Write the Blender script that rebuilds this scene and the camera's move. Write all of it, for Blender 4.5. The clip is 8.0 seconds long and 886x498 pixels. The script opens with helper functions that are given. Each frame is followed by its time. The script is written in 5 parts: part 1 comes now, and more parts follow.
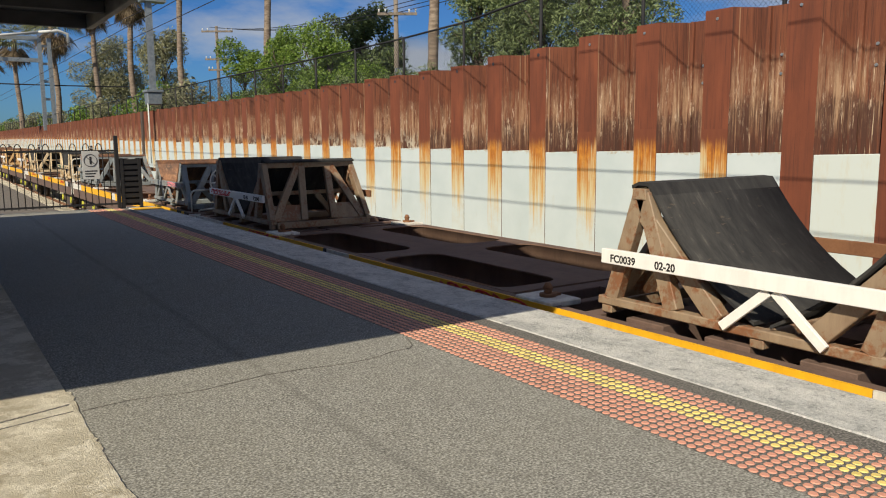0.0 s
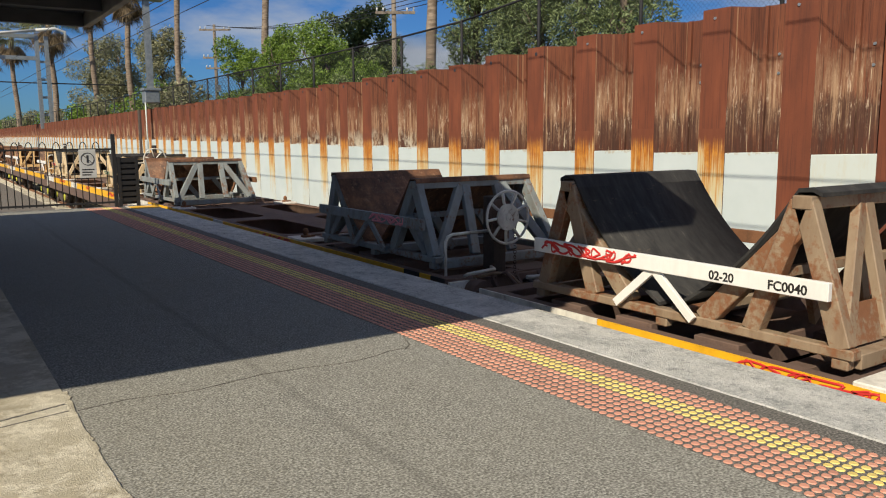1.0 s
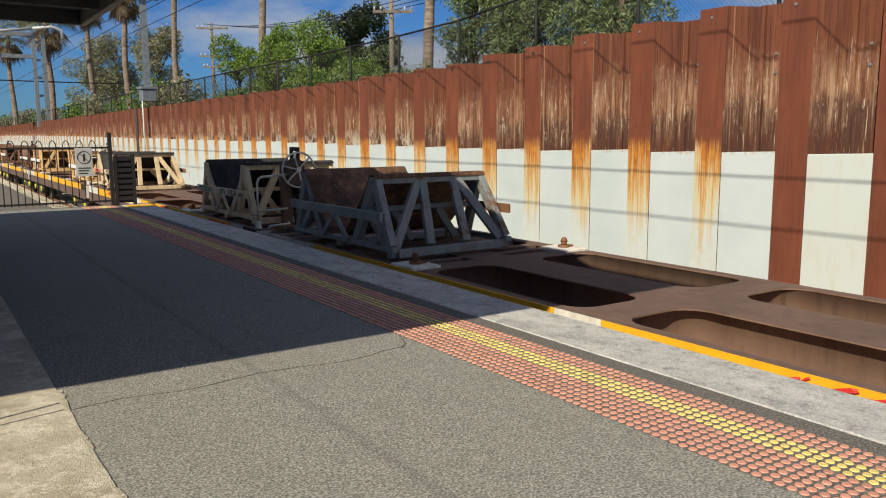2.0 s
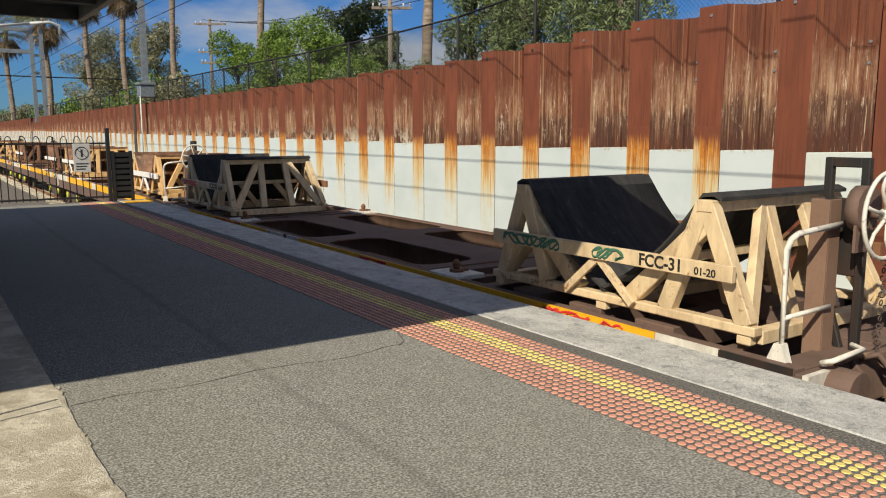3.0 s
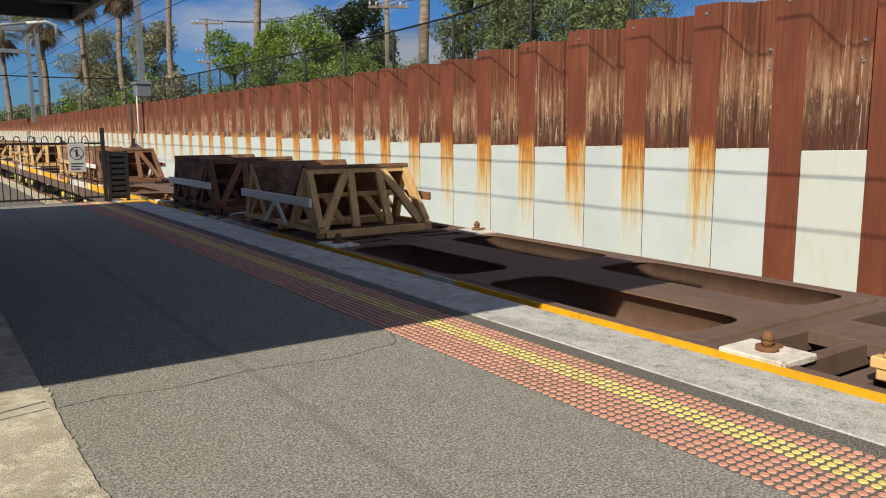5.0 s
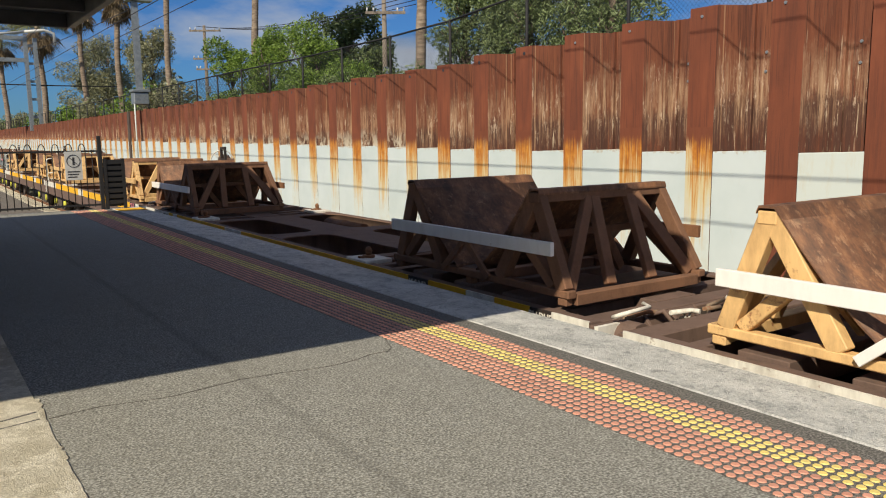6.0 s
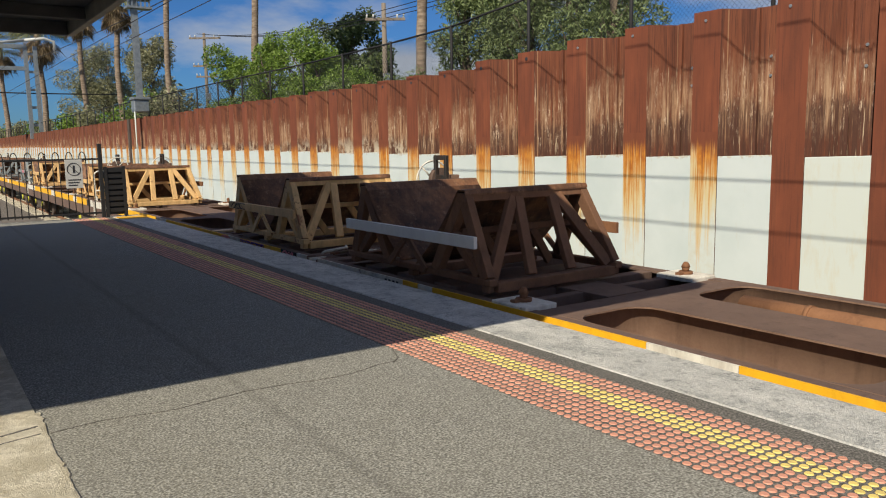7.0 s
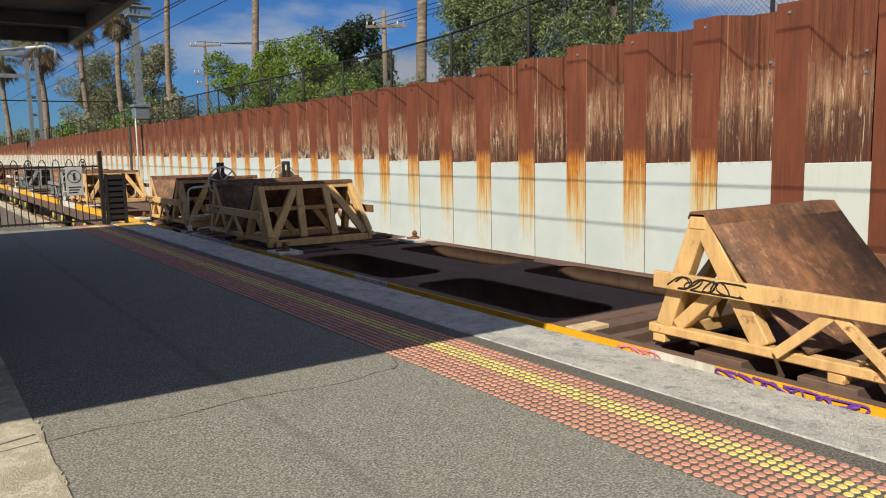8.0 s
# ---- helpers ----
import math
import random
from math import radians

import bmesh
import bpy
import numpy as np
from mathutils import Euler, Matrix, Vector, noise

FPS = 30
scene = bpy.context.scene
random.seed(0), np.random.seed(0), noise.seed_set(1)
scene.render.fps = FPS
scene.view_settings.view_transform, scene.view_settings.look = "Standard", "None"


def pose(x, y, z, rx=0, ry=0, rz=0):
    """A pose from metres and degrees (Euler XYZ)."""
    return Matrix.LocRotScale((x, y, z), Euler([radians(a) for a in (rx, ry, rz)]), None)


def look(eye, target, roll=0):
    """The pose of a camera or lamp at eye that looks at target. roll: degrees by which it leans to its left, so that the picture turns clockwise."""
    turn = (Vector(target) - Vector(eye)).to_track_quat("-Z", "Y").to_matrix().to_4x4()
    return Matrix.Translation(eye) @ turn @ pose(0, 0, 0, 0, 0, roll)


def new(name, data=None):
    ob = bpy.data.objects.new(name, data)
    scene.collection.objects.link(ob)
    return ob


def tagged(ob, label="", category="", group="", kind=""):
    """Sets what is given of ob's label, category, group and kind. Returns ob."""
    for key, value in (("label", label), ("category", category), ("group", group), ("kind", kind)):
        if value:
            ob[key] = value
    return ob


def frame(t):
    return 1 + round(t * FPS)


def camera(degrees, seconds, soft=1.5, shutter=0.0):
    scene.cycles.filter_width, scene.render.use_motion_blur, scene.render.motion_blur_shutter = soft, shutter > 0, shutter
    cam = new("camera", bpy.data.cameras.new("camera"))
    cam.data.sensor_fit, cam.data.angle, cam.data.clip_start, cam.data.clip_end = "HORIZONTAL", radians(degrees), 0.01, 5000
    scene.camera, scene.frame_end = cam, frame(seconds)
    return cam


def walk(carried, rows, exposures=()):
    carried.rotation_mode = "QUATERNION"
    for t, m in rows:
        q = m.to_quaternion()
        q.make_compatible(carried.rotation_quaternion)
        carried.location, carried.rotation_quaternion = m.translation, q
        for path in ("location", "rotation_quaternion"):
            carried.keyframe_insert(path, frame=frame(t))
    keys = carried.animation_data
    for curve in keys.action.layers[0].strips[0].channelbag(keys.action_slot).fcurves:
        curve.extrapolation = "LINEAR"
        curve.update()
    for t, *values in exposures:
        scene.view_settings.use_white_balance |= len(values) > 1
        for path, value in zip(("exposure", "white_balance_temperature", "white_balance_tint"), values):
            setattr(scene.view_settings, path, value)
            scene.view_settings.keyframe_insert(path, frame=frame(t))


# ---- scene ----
cam = camera(59.4, 8.0, soft=1.1)
PATH = [
    (0, (0.005, 0.002, 1.319), (1.107, 1.646, 1.036), -0.5),
    (0.5, (0.004, -0.001, 1.323), (1.109, 1.641, 1.037), -0.4),
    (1, (0.01, 0.003, 1.322), (1.117, 1.644, 1.036), -0.4),
    (1.5, (0.017, 0.002, 1.32), (1.127, 1.641, 1.034), -0.4),
    (3, (0.019, 0.012, 1.321), (1.135, 1.645, 1.025), -0.1),
    (3.5, (0.014, 0.019, 1.321), (1.131, 1.651, 1.023), -0.1),
    (4, (0.018, 0.014, 1.321), (1.134, 1.647, 1.023), -0.1),
    (4.5, (0.037, 0.007, 1.322), (1.155, 1.637, 1.02), -0.1),
    (6, (0.108, 0.015, 1.322), (1.229, 1.646, 1.036), -0.7),
    (6.5, (0.114, 0.087, 1.32), (1.237, 1.718, 1.036), -0.9),
    (7, (0.117, 0.105, 1.324), (1.239, 1.738, 1.053), -1.0),
    (7.5, (0.13, 0.106, 1.326), (1.251, 1.742, 1.064), -1.0),
    (8, (0.127, 0.109, 1.323), (1.249, 1.744, 1.069), -1.1),
]
walk(cam, [(t, look(e, g, r)) for t, e, g, r in PATH])

# ---- light ----
SUN_DIR = Vector((1.1, 0.6, -1.0)).normalized()
world = bpy.data.worlds.new("sky")
scene.world = world
world.use_nodes = True
wn, wl = world.node_tree.nodes, world.node_tree.links
wn.clear()
w_out = wn.new("ShaderNodeOutputWorld")
w_bg = wn.new("ShaderNodeBackground")
w_sky = wn.new("ShaderNodeTexSky")
w_sky.sky_type = "NISHITA"
w_sky.sun_disc = False
w_sky.sun_elevation = radians(38.6)
w_sky.sun_rotation = math.atan2(-SUN_DIR.x, -SUN_DIR.y)
w_sky.altitude = 20
w_sky.ozone_density = 3.0
w_sky.dust_density = 0.3
w_co = wn.new("ShaderNodeTexCoord")
w_map = wn.new("ShaderNodeMapping")
w_map.inputs["Scale"].default_value = (2.2, 2.2, 6.5)
w_map.inputs["Location"].default_value = (1.9, 0.4, 0.2)
w_noise = wn.new("ShaderNodeTexNoise")
w_noise.inputs["Scale"].default_value = 1.6
w_noise.inputs["Detail"].default_value = 7
w_noise.inputs["Roughness"].default_value = 0.55
w_ramp = wn.new("ShaderNodeValToRGB")
w_ramp.color_ramp.elements[0].position = 0.50
w_ramp.color_ramp.elements[0].color = (0, 0, 0, 1)
w_ramp.color_ramp.elements[1].position = 0.675
w_ramp.color_ramp.elements[1].color = (0.85, 0.85, 0.85, 1)
w_deep = wn.new("ShaderNodeMix")
w_deep.data_type, w_deep.blend_type = "RGBA", "MULTIPLY"
w_deep.inputs["Factor"].default_value = 1.0
w_deep.inputs["B"].default_value = (0.29, 0.58, 1.0, 1)
w_mix = wn.new("ShaderNodeMix")
w_mix.data_type = "RGBA"
w_mix.inputs["B"].default_value = (6.2, 6.5, 7.0, 1)
wl.new(w_co.outputs["Generated"], w_map.inputs["Vector"])
wl.new(w_map.outputs["Vector"], w_noise.inputs["Vector"])
# the sky is clearer along the line, cloudier elsewhere
w_sep = wn.new("ShaderNodeSeparateXYZ")
w_clear = wn.new("ShaderNodeMapRange")
w_clear.inputs["From Min"].default_value, w_clear.inputs["From Max"].default_value = 0.86, 0.97
w_clear.inputs["To Min"].default_value, w_clear.inputs["To Max"].default_value = 0.07, -0.06
w_sum = wn.new("ShaderNodeMath")
wl.new(w_co.outputs["Generated"], w_sep.inputs["Vector"])
wl.new(w_sep.outputs["Y"], w_clear.inputs["Value"])
wl.new(w_noise.outputs["Fac"], w_sum.inputs[0])
wl.new(w_clear.outputs["Result"], w_sum.inputs[1])
wl.new(w_sum.outputs["Value"], w_ramp.inputs["Fac"])
wl.new(w_ramp.outputs["Color"], w_mix.inputs["Factor"])
wl.new(w_sky.outputs["Color"], w_deep.inputs["A"])
wl.new(w_deep.outputs["Result"], w_mix.inputs["A"])
wl.new(w_mix.outputs["Result"], w_bg.inputs["Color"])
w_bg.inputs["Strength"].default_value = 0.066
wl.new(w_bg.outputs["Background"], w_out.inputs["Surface"])

sun_data = bpy.data.lights.new("sun", "SUN")
sun_data.energy = 5.0
sun_data.angle = radians(0.5)
sun_data.color = (1.0, 0.895, 0.71)
sun = new("sun", sun_data)
sun.matrix_world = Matrix.Translation((-20, -12, 25)) @ SUN_DIR.to_track_quat("-Z", "Y").to_matrix().to_4x4()
scene.view_settings.exposure = 0.12


# ---- materials ----
class Mat:
    """A small builder for procedural materials in object or world-size coordinates."""

    def __init__(self, name, rough=0.8, metal=0.0):
        self.m = bpy.data.materials.new(name)
        self.m.use_nodes = True
        self.n, self.l = self.m.node_tree.nodes, self.m.node_tree.links
        self.b = self.n["Principled BSDF"]
        self.b.inputs["Roughness"].default_value = rough
        self.b.inputs["Metallic"].default_value = metal
        self.co = self.n.new("ShaderNodeTexCoord")

    def noise(self, scale, detail=4, rough=0.6, stretch=(1, 1, 1), shift=(0, 0, 0)):
        mp = self.n.new("ShaderNodeMapping")
        mp.inputs["Scale"].default_value = stretch
        mp.inputs["Location"].default_value = shift
        self.l.new(self.co.outputs["Object"], mp.inputs["Vector"])
        rnd = self.n.new("ShaderNodeObjectInfo")
        add = self.n.new("ShaderNodeVectorMath")
        add.operation = "MULTIPLY_ADD"
        self.l.new(rnd.outputs["Random"], add.inputs[0])
        add.inputs[1].default_value = (37.0, 53.0, 71.0)
        self.l.new(mp.outputs["Vector"], add.inputs[2])
        t = self.n.new("ShaderNodeTexNoise")
        t.inputs["Scale"].default_value = scale
        t.inputs["Detail"].default_value = detail
        t.inputs["Roughness"].default_value = rough
        self.l.new(add.outputs["Vector"], t.inputs["Vector"])
        return t.outputs["Fac"]

    def ramp(self, fac, stops):
        r = self.n.new("ShaderNodeValToRGB")
        e = r.color_ramp.elements
        while len(e) < len(stops):
            e.new(0.5)
        for k, (p, c) in enumerate(stops):
            e[k].position = p
            e[k].color = (*c, 1) if len(c) == 3 else c
        self.l.new(fac, r.inputs["Fac"])
        return r.outputs["Color"]

    def mask(self, fac, a, b):
        return self.ramp(fac, [(a, (0, 0, 0)), (b, (1, 1, 1))])

    def fade(self, fac, a, b):
        return self.ramp(fac, [(a, (1, 1, 1)), (b, (0, 0, 0))])

    def mix(self, fac, a, b, kind="MIX"):
        x = self.n.new("ShaderNodeMix")
        x.data_type, x.blend_type = "RGBA", kind
        for s, v in (("Factor", fac), ("A", a), ("B", b)):
            if isinstance(v, (int, float)):
                x.inputs[s].default_value = v
            elif isinstance(v, tuple):
                x.inputs[s].default_value = (*v, 1)
            else:
                self.l.new(v, x.inputs[s])
        return x.outputs["Result"]

    def maths(self, op, a, b=0.0):
        x = self.n.new("ShaderNodeMath")
        x.operation = op
        for k, v in enumerate((a, b)):
            if isinstance(v, (int, float)):
                x.inputs[k].default_value = v
            else:
                self.l.new(v, x.inputs[k])
        return x.outputs["Value"]

    def z(self, lo, hi):
        """0 at height lo, 1 at height hi, in the object's own space."""
        s = self.n.new("ShaderNodeSeparateXYZ")
        self.l.new(self.co.outputs["Object"], s.inputs["Vector"])
        r = self.n.new("ShaderNodeMapRange")
        r.inputs["From Min"].default_value, r.inputs["From Max"].default_value = lo, hi
        self.l.new(s.outputs["Z"], r.inputs["Value"])
        return r.outputs["Result"]

    def colour(self, c):
        if isinstance(c, tuple):
            self.b.inputs["Base Color"].default_value = (*c, 1)
        else:
            self.l.new(c, self.b.inputs["Base Color"])
        return self

    def bump(self, fac, strength=0.3, dist=0.01):
        bp = self.n.new("ShaderNodeBump")
        bp.inputs["Strength"].default_value = strength
        bp.inputs["Distance"].default_value = dist
        self.l.new(fac, bp.inputs["Height"])
        self.l.new(bp.outputs["Normal"], self.b.inputs["Normal"])
        return self


def worn_paint(name, paint, rust=(0.11, 0.045, 0.02), amount=0.5, rough=0.6, streak=0.25, grime=1.0):
    """Weathered paint over rusty steel: chips, run-down streaks and dust."""
    k = Mat(name, rough)
    big = k.noise(2.2, 6, 0.7)
    fine = k.noise(26, 4, 0.6)
    run = k.noise(9, 5, 0.65, (1, 1, streak))
    dirty = k.mix(k.maths("MULTIPLY", k.mask(run, 0.42, 0.75), grime), paint, tuple(c * 0.55 + r * 0.35 for c, r in zip(paint, rust)))
    soot = k.noise(3.2, 7, 0.72, (1, 1, 0.6))
    dirty = k.mix(k.maths("MULTIPLY", k.mask(soot, 0.50, 0.78), 0.6 * grime), dirty, tuple(0.30 * c + 0.4 * r for c, r in zip(paint, rust)))
    chips = k.mask(k.maths("ADD", k.maths("MULTIPLY", big, 0.65), k.maths("MULTIPLY", fine, 0.35)), 0.66 - 0.22 * amount, 0.72 - 0.2 * amount)
    base = k.mix(chips, dirty, k.mix(fine, rust, tuple(c * 1.8 for c in rust)))
    return k.colour(base).bump(fine, 0.25, 0.004).m


def rust_steel(name, dark, light, rough=0.85, streak=0.3):
    k = Mat(name, rough)
    big = k.noise(1.6, 6, 0.65)
    run = k.noise(7, 6, 0.7, (1, 1, streak))
    fine = k.noise(60, 3, 0.6)
    c = k.mix(k.mask(big, 0.35, 0.7), dark, light)
    c = k.mix(k.mask(run, 0.5, 0.8), c, tuple(0.5 * v for v in dark))
    c = k.mix(k.maths("MULTIPLY", fine, 0.35), c, tuple(1.5 * v for v in light))
    return k.colour(c).bump(fine, 0.3, 0.004).m


k = Mat("asphalt", 0.88)
grit = k.noise(95, 2, 0.5)
patch = k.noise(0.7, 5, 0.6)
mid = k.noise(6, 4, 0.6)
c = k.ramp(grit, [(0.30, (0.075, 0.071, 0.064)), (0.5, (0.232, 0.230, 0.206)), (0.72, (0.52, 0.515, 0.465))])
c = k.mix(k.maths("MULTIPLY", k.mask(patch, 0.35, 0.7), 0.25), c, (0.235, 0.222, 0.175))
c = k.mix(k.maths("MULTIPLY", k.mask(mid, 0.5, 0.75), 0.2), c, (0.11, 0.104, 0.094))
# a worn paving joint along the platform
sep = k.n.new("ShaderNodeSeparateXYZ")
k.l.new(k.co.outputs["Object"], sep.inputs["Vector"])
off = k.maths("ABSOLUTE", k.maths("SUBTRACT", k.maths("ADD", sep.outputs["X"], k.maths("MULTIPLY", mid, 0.05)), 1.575))
c = k.mix(k.maths("MULTIPLY", k.fade(off, 0.008, 0.05), 0.26), c, (0.085, 0.08, 0.072))
ASPHALT = k.colour(c).bump(grit, 0.6, 0.006).m

k = Mat("asphalt_seam", 0.9)
grit = k.noise(95, 2, 0.5)
ASPHALT_DARK = k.colour(k.ramp(grit, [(0.3, (0.045, 0.043, 0.04)), (0.5, (0.125, 0.118, 0.105)), (0.75, (0.30, 0.28, 0.25))])).bump(grit, 0.6, 0.006).m

k = Mat("coping_concrete", 0.85)
a = k.noise(5, 9, 0.78, (1, 0.5, 1))
b = k.noise(38, 8, 0.82)
f = k.noise(150, 2, 0.5)
c = k.ramp(a, [(0.34, (0.27, 0.28, 0.27)), (0.47, (0.49, 0.495, 0.47)), (0.64, (0.69, 0.685, 0.645))])
c = k.mix(k.maths("MULTIPLY", k.mask(b, 0.49, 0.60), 0.75), c, (0.72, 0.70, 0.655))
c = k.mix(k.maths("MULTIPLY", k.mask(k.noise(9, 9, 0.82), 0.53, 0.60), 0.7), c, (0.20, 0.205, 0.20))
c = k.mix(k.maths("MULTIPLY", k.mask(f, 0.50, 0.68), 0.6), c, (0.15, 0.15, 0.145))
c = k.mix(k.maths("MULTIPLY", k.mask(k.noise(75, 3, 0.6), 0.55, 0.66), 0.55), c, (0.80, 0.79, 0.75))
COPING = k.colour(c).bump(b, 0.9, 0.012).m

k = Mat("old_concrete", 0.9)
a = k.noise(1.7, 8, 0.7)
b = k.noise(9, 6, 0.7, (1, 0.4, 1))
f = k.noise(120, 2, 0.5)
c = k.ramp(a, [(0.3, (0.40, 0.355, 0.255)), (0.55, (0.54, 0.495, 0.385)), (0.75, (0.61, 0.575, 0.48))])
c = k.mix(k.maths("MULTIPLY", k.mask(b, 0.55, 0.75), 0.4), c, (0.30, 0.22, 0.12))
c = k.mix(k.maths("MULTIPLY", k.mask(k.noise(4.5, 9, 0.8), 0.49, 0.56), 0.7), c, (0.78, 0.73, 0.60))
c = k.mix(k.maths("MULTIPLY", k.mask(k.noise(3.1, 9, 0.8, (1, 0.6, 1)), 0.53, 0.59), 0.6), c, (0.30, 0.26, 0.18))
c = k.mix(k.maths("MULTIPLY", k.mask(f, 0.52, 0.7), 0.45), c, (0.2, 0.17, 0.12))
rel = k.maths("ADD", k.noise(26, 8, 0.8), k.maths("MULTIPLY", f, 0.5))
OLD_CONCRETE = k.colour(c).bump(rel, 0.75, 0.014).m


def dot_material(name, col):
    k = Mat(name, 0.55)
    g = k.n.new("ShaderNodeNewGeometry")
    r = k.ramp(g.outputs["Random Per Island"], [(0, tuple(v * 0.8 for v in col)), (0.6, col), (1, tuple(min(1, v * 1.12) for v in col))])
    d = k.noise(16, 4, 0.6)
    r = k.mix(k.maths("MULTIPLY", k.mask(d, 0.5, 0.75), 0.35), r, (0.2, 0.15, 0.12))
    return k.colour(r).m


DOT_RED = dot_material("tactile_salmon", (0.66, 0.31, 0.215))
DOT_YELLOW = dot_material("tactile_yellow", (0.82, 0.64, 0.20))

# sheet piles: plain red-brown flanges, streaked recesses
k = Mat("pile_flange_rust", 0.82)
a = k.noise(2.5, 5, 0.6, (1, 1, 0.35))
f = k.noise(70, 3, 0.6)
v = k.noise(16, 5, 0.65, (1, 1, 0.06))
c = k.ramp(a, [(0.3, (0.120, 0.033, 0.015)), (0.55, (0.178, 0.048, 0.021)), (0.75, (0.24, 0.070, 0.030))])
c = k.mix(k.maths("MULTIPLY", k.mask(v, 0.5, 0.7), 0.6), c, (0.075, 0.024, 0.014))
line = k.noise(48, 4, 0.6, (1, 1, 0.02))
c = k.mix(k.maths("MULTIPLY", k.mask(line, 0.56, 0.68), 0.5), c, (0.06, 0.02, 0.012))
c = k.mix(k.maths("MULTIPLY", f, 0.15), c, (0.30, 0.10, 0.05))
FLANGE = k.colour(c).bump(f, 0.25, 0.004).m


def recess_material(name, splash):
    """Rust with pale run-down streaks; splash: white paint flicked above the painted foot."""
    k = Mat(name, 0.85)
    v = k.noise(9, 8, 0.75, (1, 1, 0.05))
    v2 = k.noise(19, 8, 0.78, (1, 1, 0.05))
    line = k.noise(60, 4, 0.6, (1, 1, 0.02))
    mott = k.noise(3.2, 9, 0.8, (1, 1, 0.55))
    c = k.ramp(v, [(0.34, (0.080, 0.026, 0.015)), (0.47, (0.145, 0.045, 0.022)), (0.60, (0.195, 0.062, 0.029)), (0.74, (0.26, 0.098, 0.045))])
    c = k.mix(k.maths("MULTIPLY", k.mask(line, 0.54, 0.64), 0.7), c, (0.045, 0.018, 0.012))
    # tan bloom at half height, ragged above and below
    ragged = k.maths("MULTIPLY", k.maths("SUBTRACT", mott, 0.5), 1.6)
    band = k.maths("MULTIPLY", k.mask(k.maths("ADD", k.z(2.62, 1.85), ragged), 0.35, 0.95), k.mask(k.maths("ADD", k.z(1.05, 1.65), ragged), 0.2, 0.7))
    tan = k.maths("MULTIPLY", k.mask(v2, 0.42, 0.60), band)
    c = k.mix(k.maths("MULTIPLY", tan, 0.85), c, k.mix(v2, (0.25, 0.115, 0.058), (0.58, 0.41, 0.26)))
    # dark weathered foot
    drk = k.maths("MULTIPLY", k.mask(k.maths("ADD", k.z(1.95, 1.35), ragged), 0.35, 0.65), k.fade(v2, 0.47, 0.62))
    c = k.mix(k.maths("MULTIPLY", drk, 0.8), c, (0.060, 0.027, 0.019))
    # bleached drips and a few long seams
    drip = k.mask(k.noise(34, 4, 0.6, (1, 1, 0.05)), 0.63, 0.69)
    c = k.mix(k.maths("MULTIPLY", drip, k.maths("MULTIPLY", k.z(2.7, 1.9), 0.85)), c, (0.62, 0.50, 0.36))
    blotch = k.maths("MULTIPLY", k.mask(k.noise(11, 9, 0.82, (1, 1, 0.20)), 0.56, 0.62), band)
    c = k.mix(k.maths("MULTIPLY", blotch, 0.75), c, (0.64, 0.50, 0.37))
    seam = k.mask(k.noise(26, 2, 0.4, (1, 1, 0.004)), 0.68, 0.72)
    c = k.mix(k.maths("MULTIPLY", seam, 0.55), c, (0.42, 0.25, 0.14))
    if splash:
        sp = k.maths("MULTIPLY", k.mask(k.noise(7, 6, 0.7, (1, 1, 0.35)), 0.47, 0.56), k.z(1.75, 1.35))
        c = k.mix(sp, c, (0.56, 0.50, 0.40))
    return k.colour(c).bump(v2, 0.5, 0.008).m


RECESS = recess_material("pile_recess_rust", False)
RECESS_SPLASH = recess_material("pile_recess_splashed", True)

k = Mat("white_wall_paint", 0.7)
a = k.noise(1.2, 5, 0.6)
b = k.noise(6, 7, 0.75, (1, 1, 0.3))
c = k.ramp(a, [(0.3, (0.50, 0.575, 0.58)), (0.7, (0.58, 0.645, 0.65))])
c = k.mix(k.maths("MULTIPLY", k.mask(b, 0.60, 0.78), 0.35), c, (0.50, 0.46, 0.36))
chip = k.maths("MULTIPLY", k.mask(k.maths("ADD", k.z(0.98, 1.13), k.maths("MULTIPLY", k.maths("SUBTRACT", k.noise(11, 6, 0.75), 0.5), 2.2)), 0.72, 0.9), 0.7)
c = k.mix(chip, c, (0.44, 0.36, 0.25))
WHITE_WALL = k.colour(c).bump(b, 0.15, 0.003).m

k = Mat("cream_wall_paint", 0.7)
b = k.noise(6, 7, 0.75, (1, 1, 0.25))
c = k.mix(k.maths("MULTIPLY", k.mask(b, 0.52, 0.7), 0.4), (0.58, 0.635, 0.605), (0.55, 0.47, 0.30))
CREAM_WALL = k.colour(c).m

k = Mat("rust_run_paint", 0.75)
v = k.noise(15, 6, 0.68, (1, 1, 0.035))
fine = k.noise(48, 4, 0.6, (1, 1, 0.03))
a = k.noise(8, 4, 0.6)
sep = k.n.new("ShaderNodeSeparateXYZ")
k.l.new(k.co.outputs["Object"], sep.inputs["Vector"])
side = k.maths("MULTIPLY", k.maths("ABSOLUTE", k.maths("ADD", sep.outputs["Y"], 0.21)), 0.9)
wob = k.maths("SUBTRACT", k.maths("MULTIPLY", k.maths("SUBTRACT", v, 0.5), 2.0), side)
org = k.ramp(a, [(0.35, (0.40, 0.125, 0.012)), (0.65, (0.58, 0.25, 0.035))])
org = k.mix(k.maths("MULTIPLY", k.mask(fine, 0.5, 0.66), 0.8), org, (0.22, 0.065, 0.018))
tint = k.mix(k.mask(v, 0.45, 0.65), (0.60, 0.50, 0.27), (0.58, 0.33, 0.08))
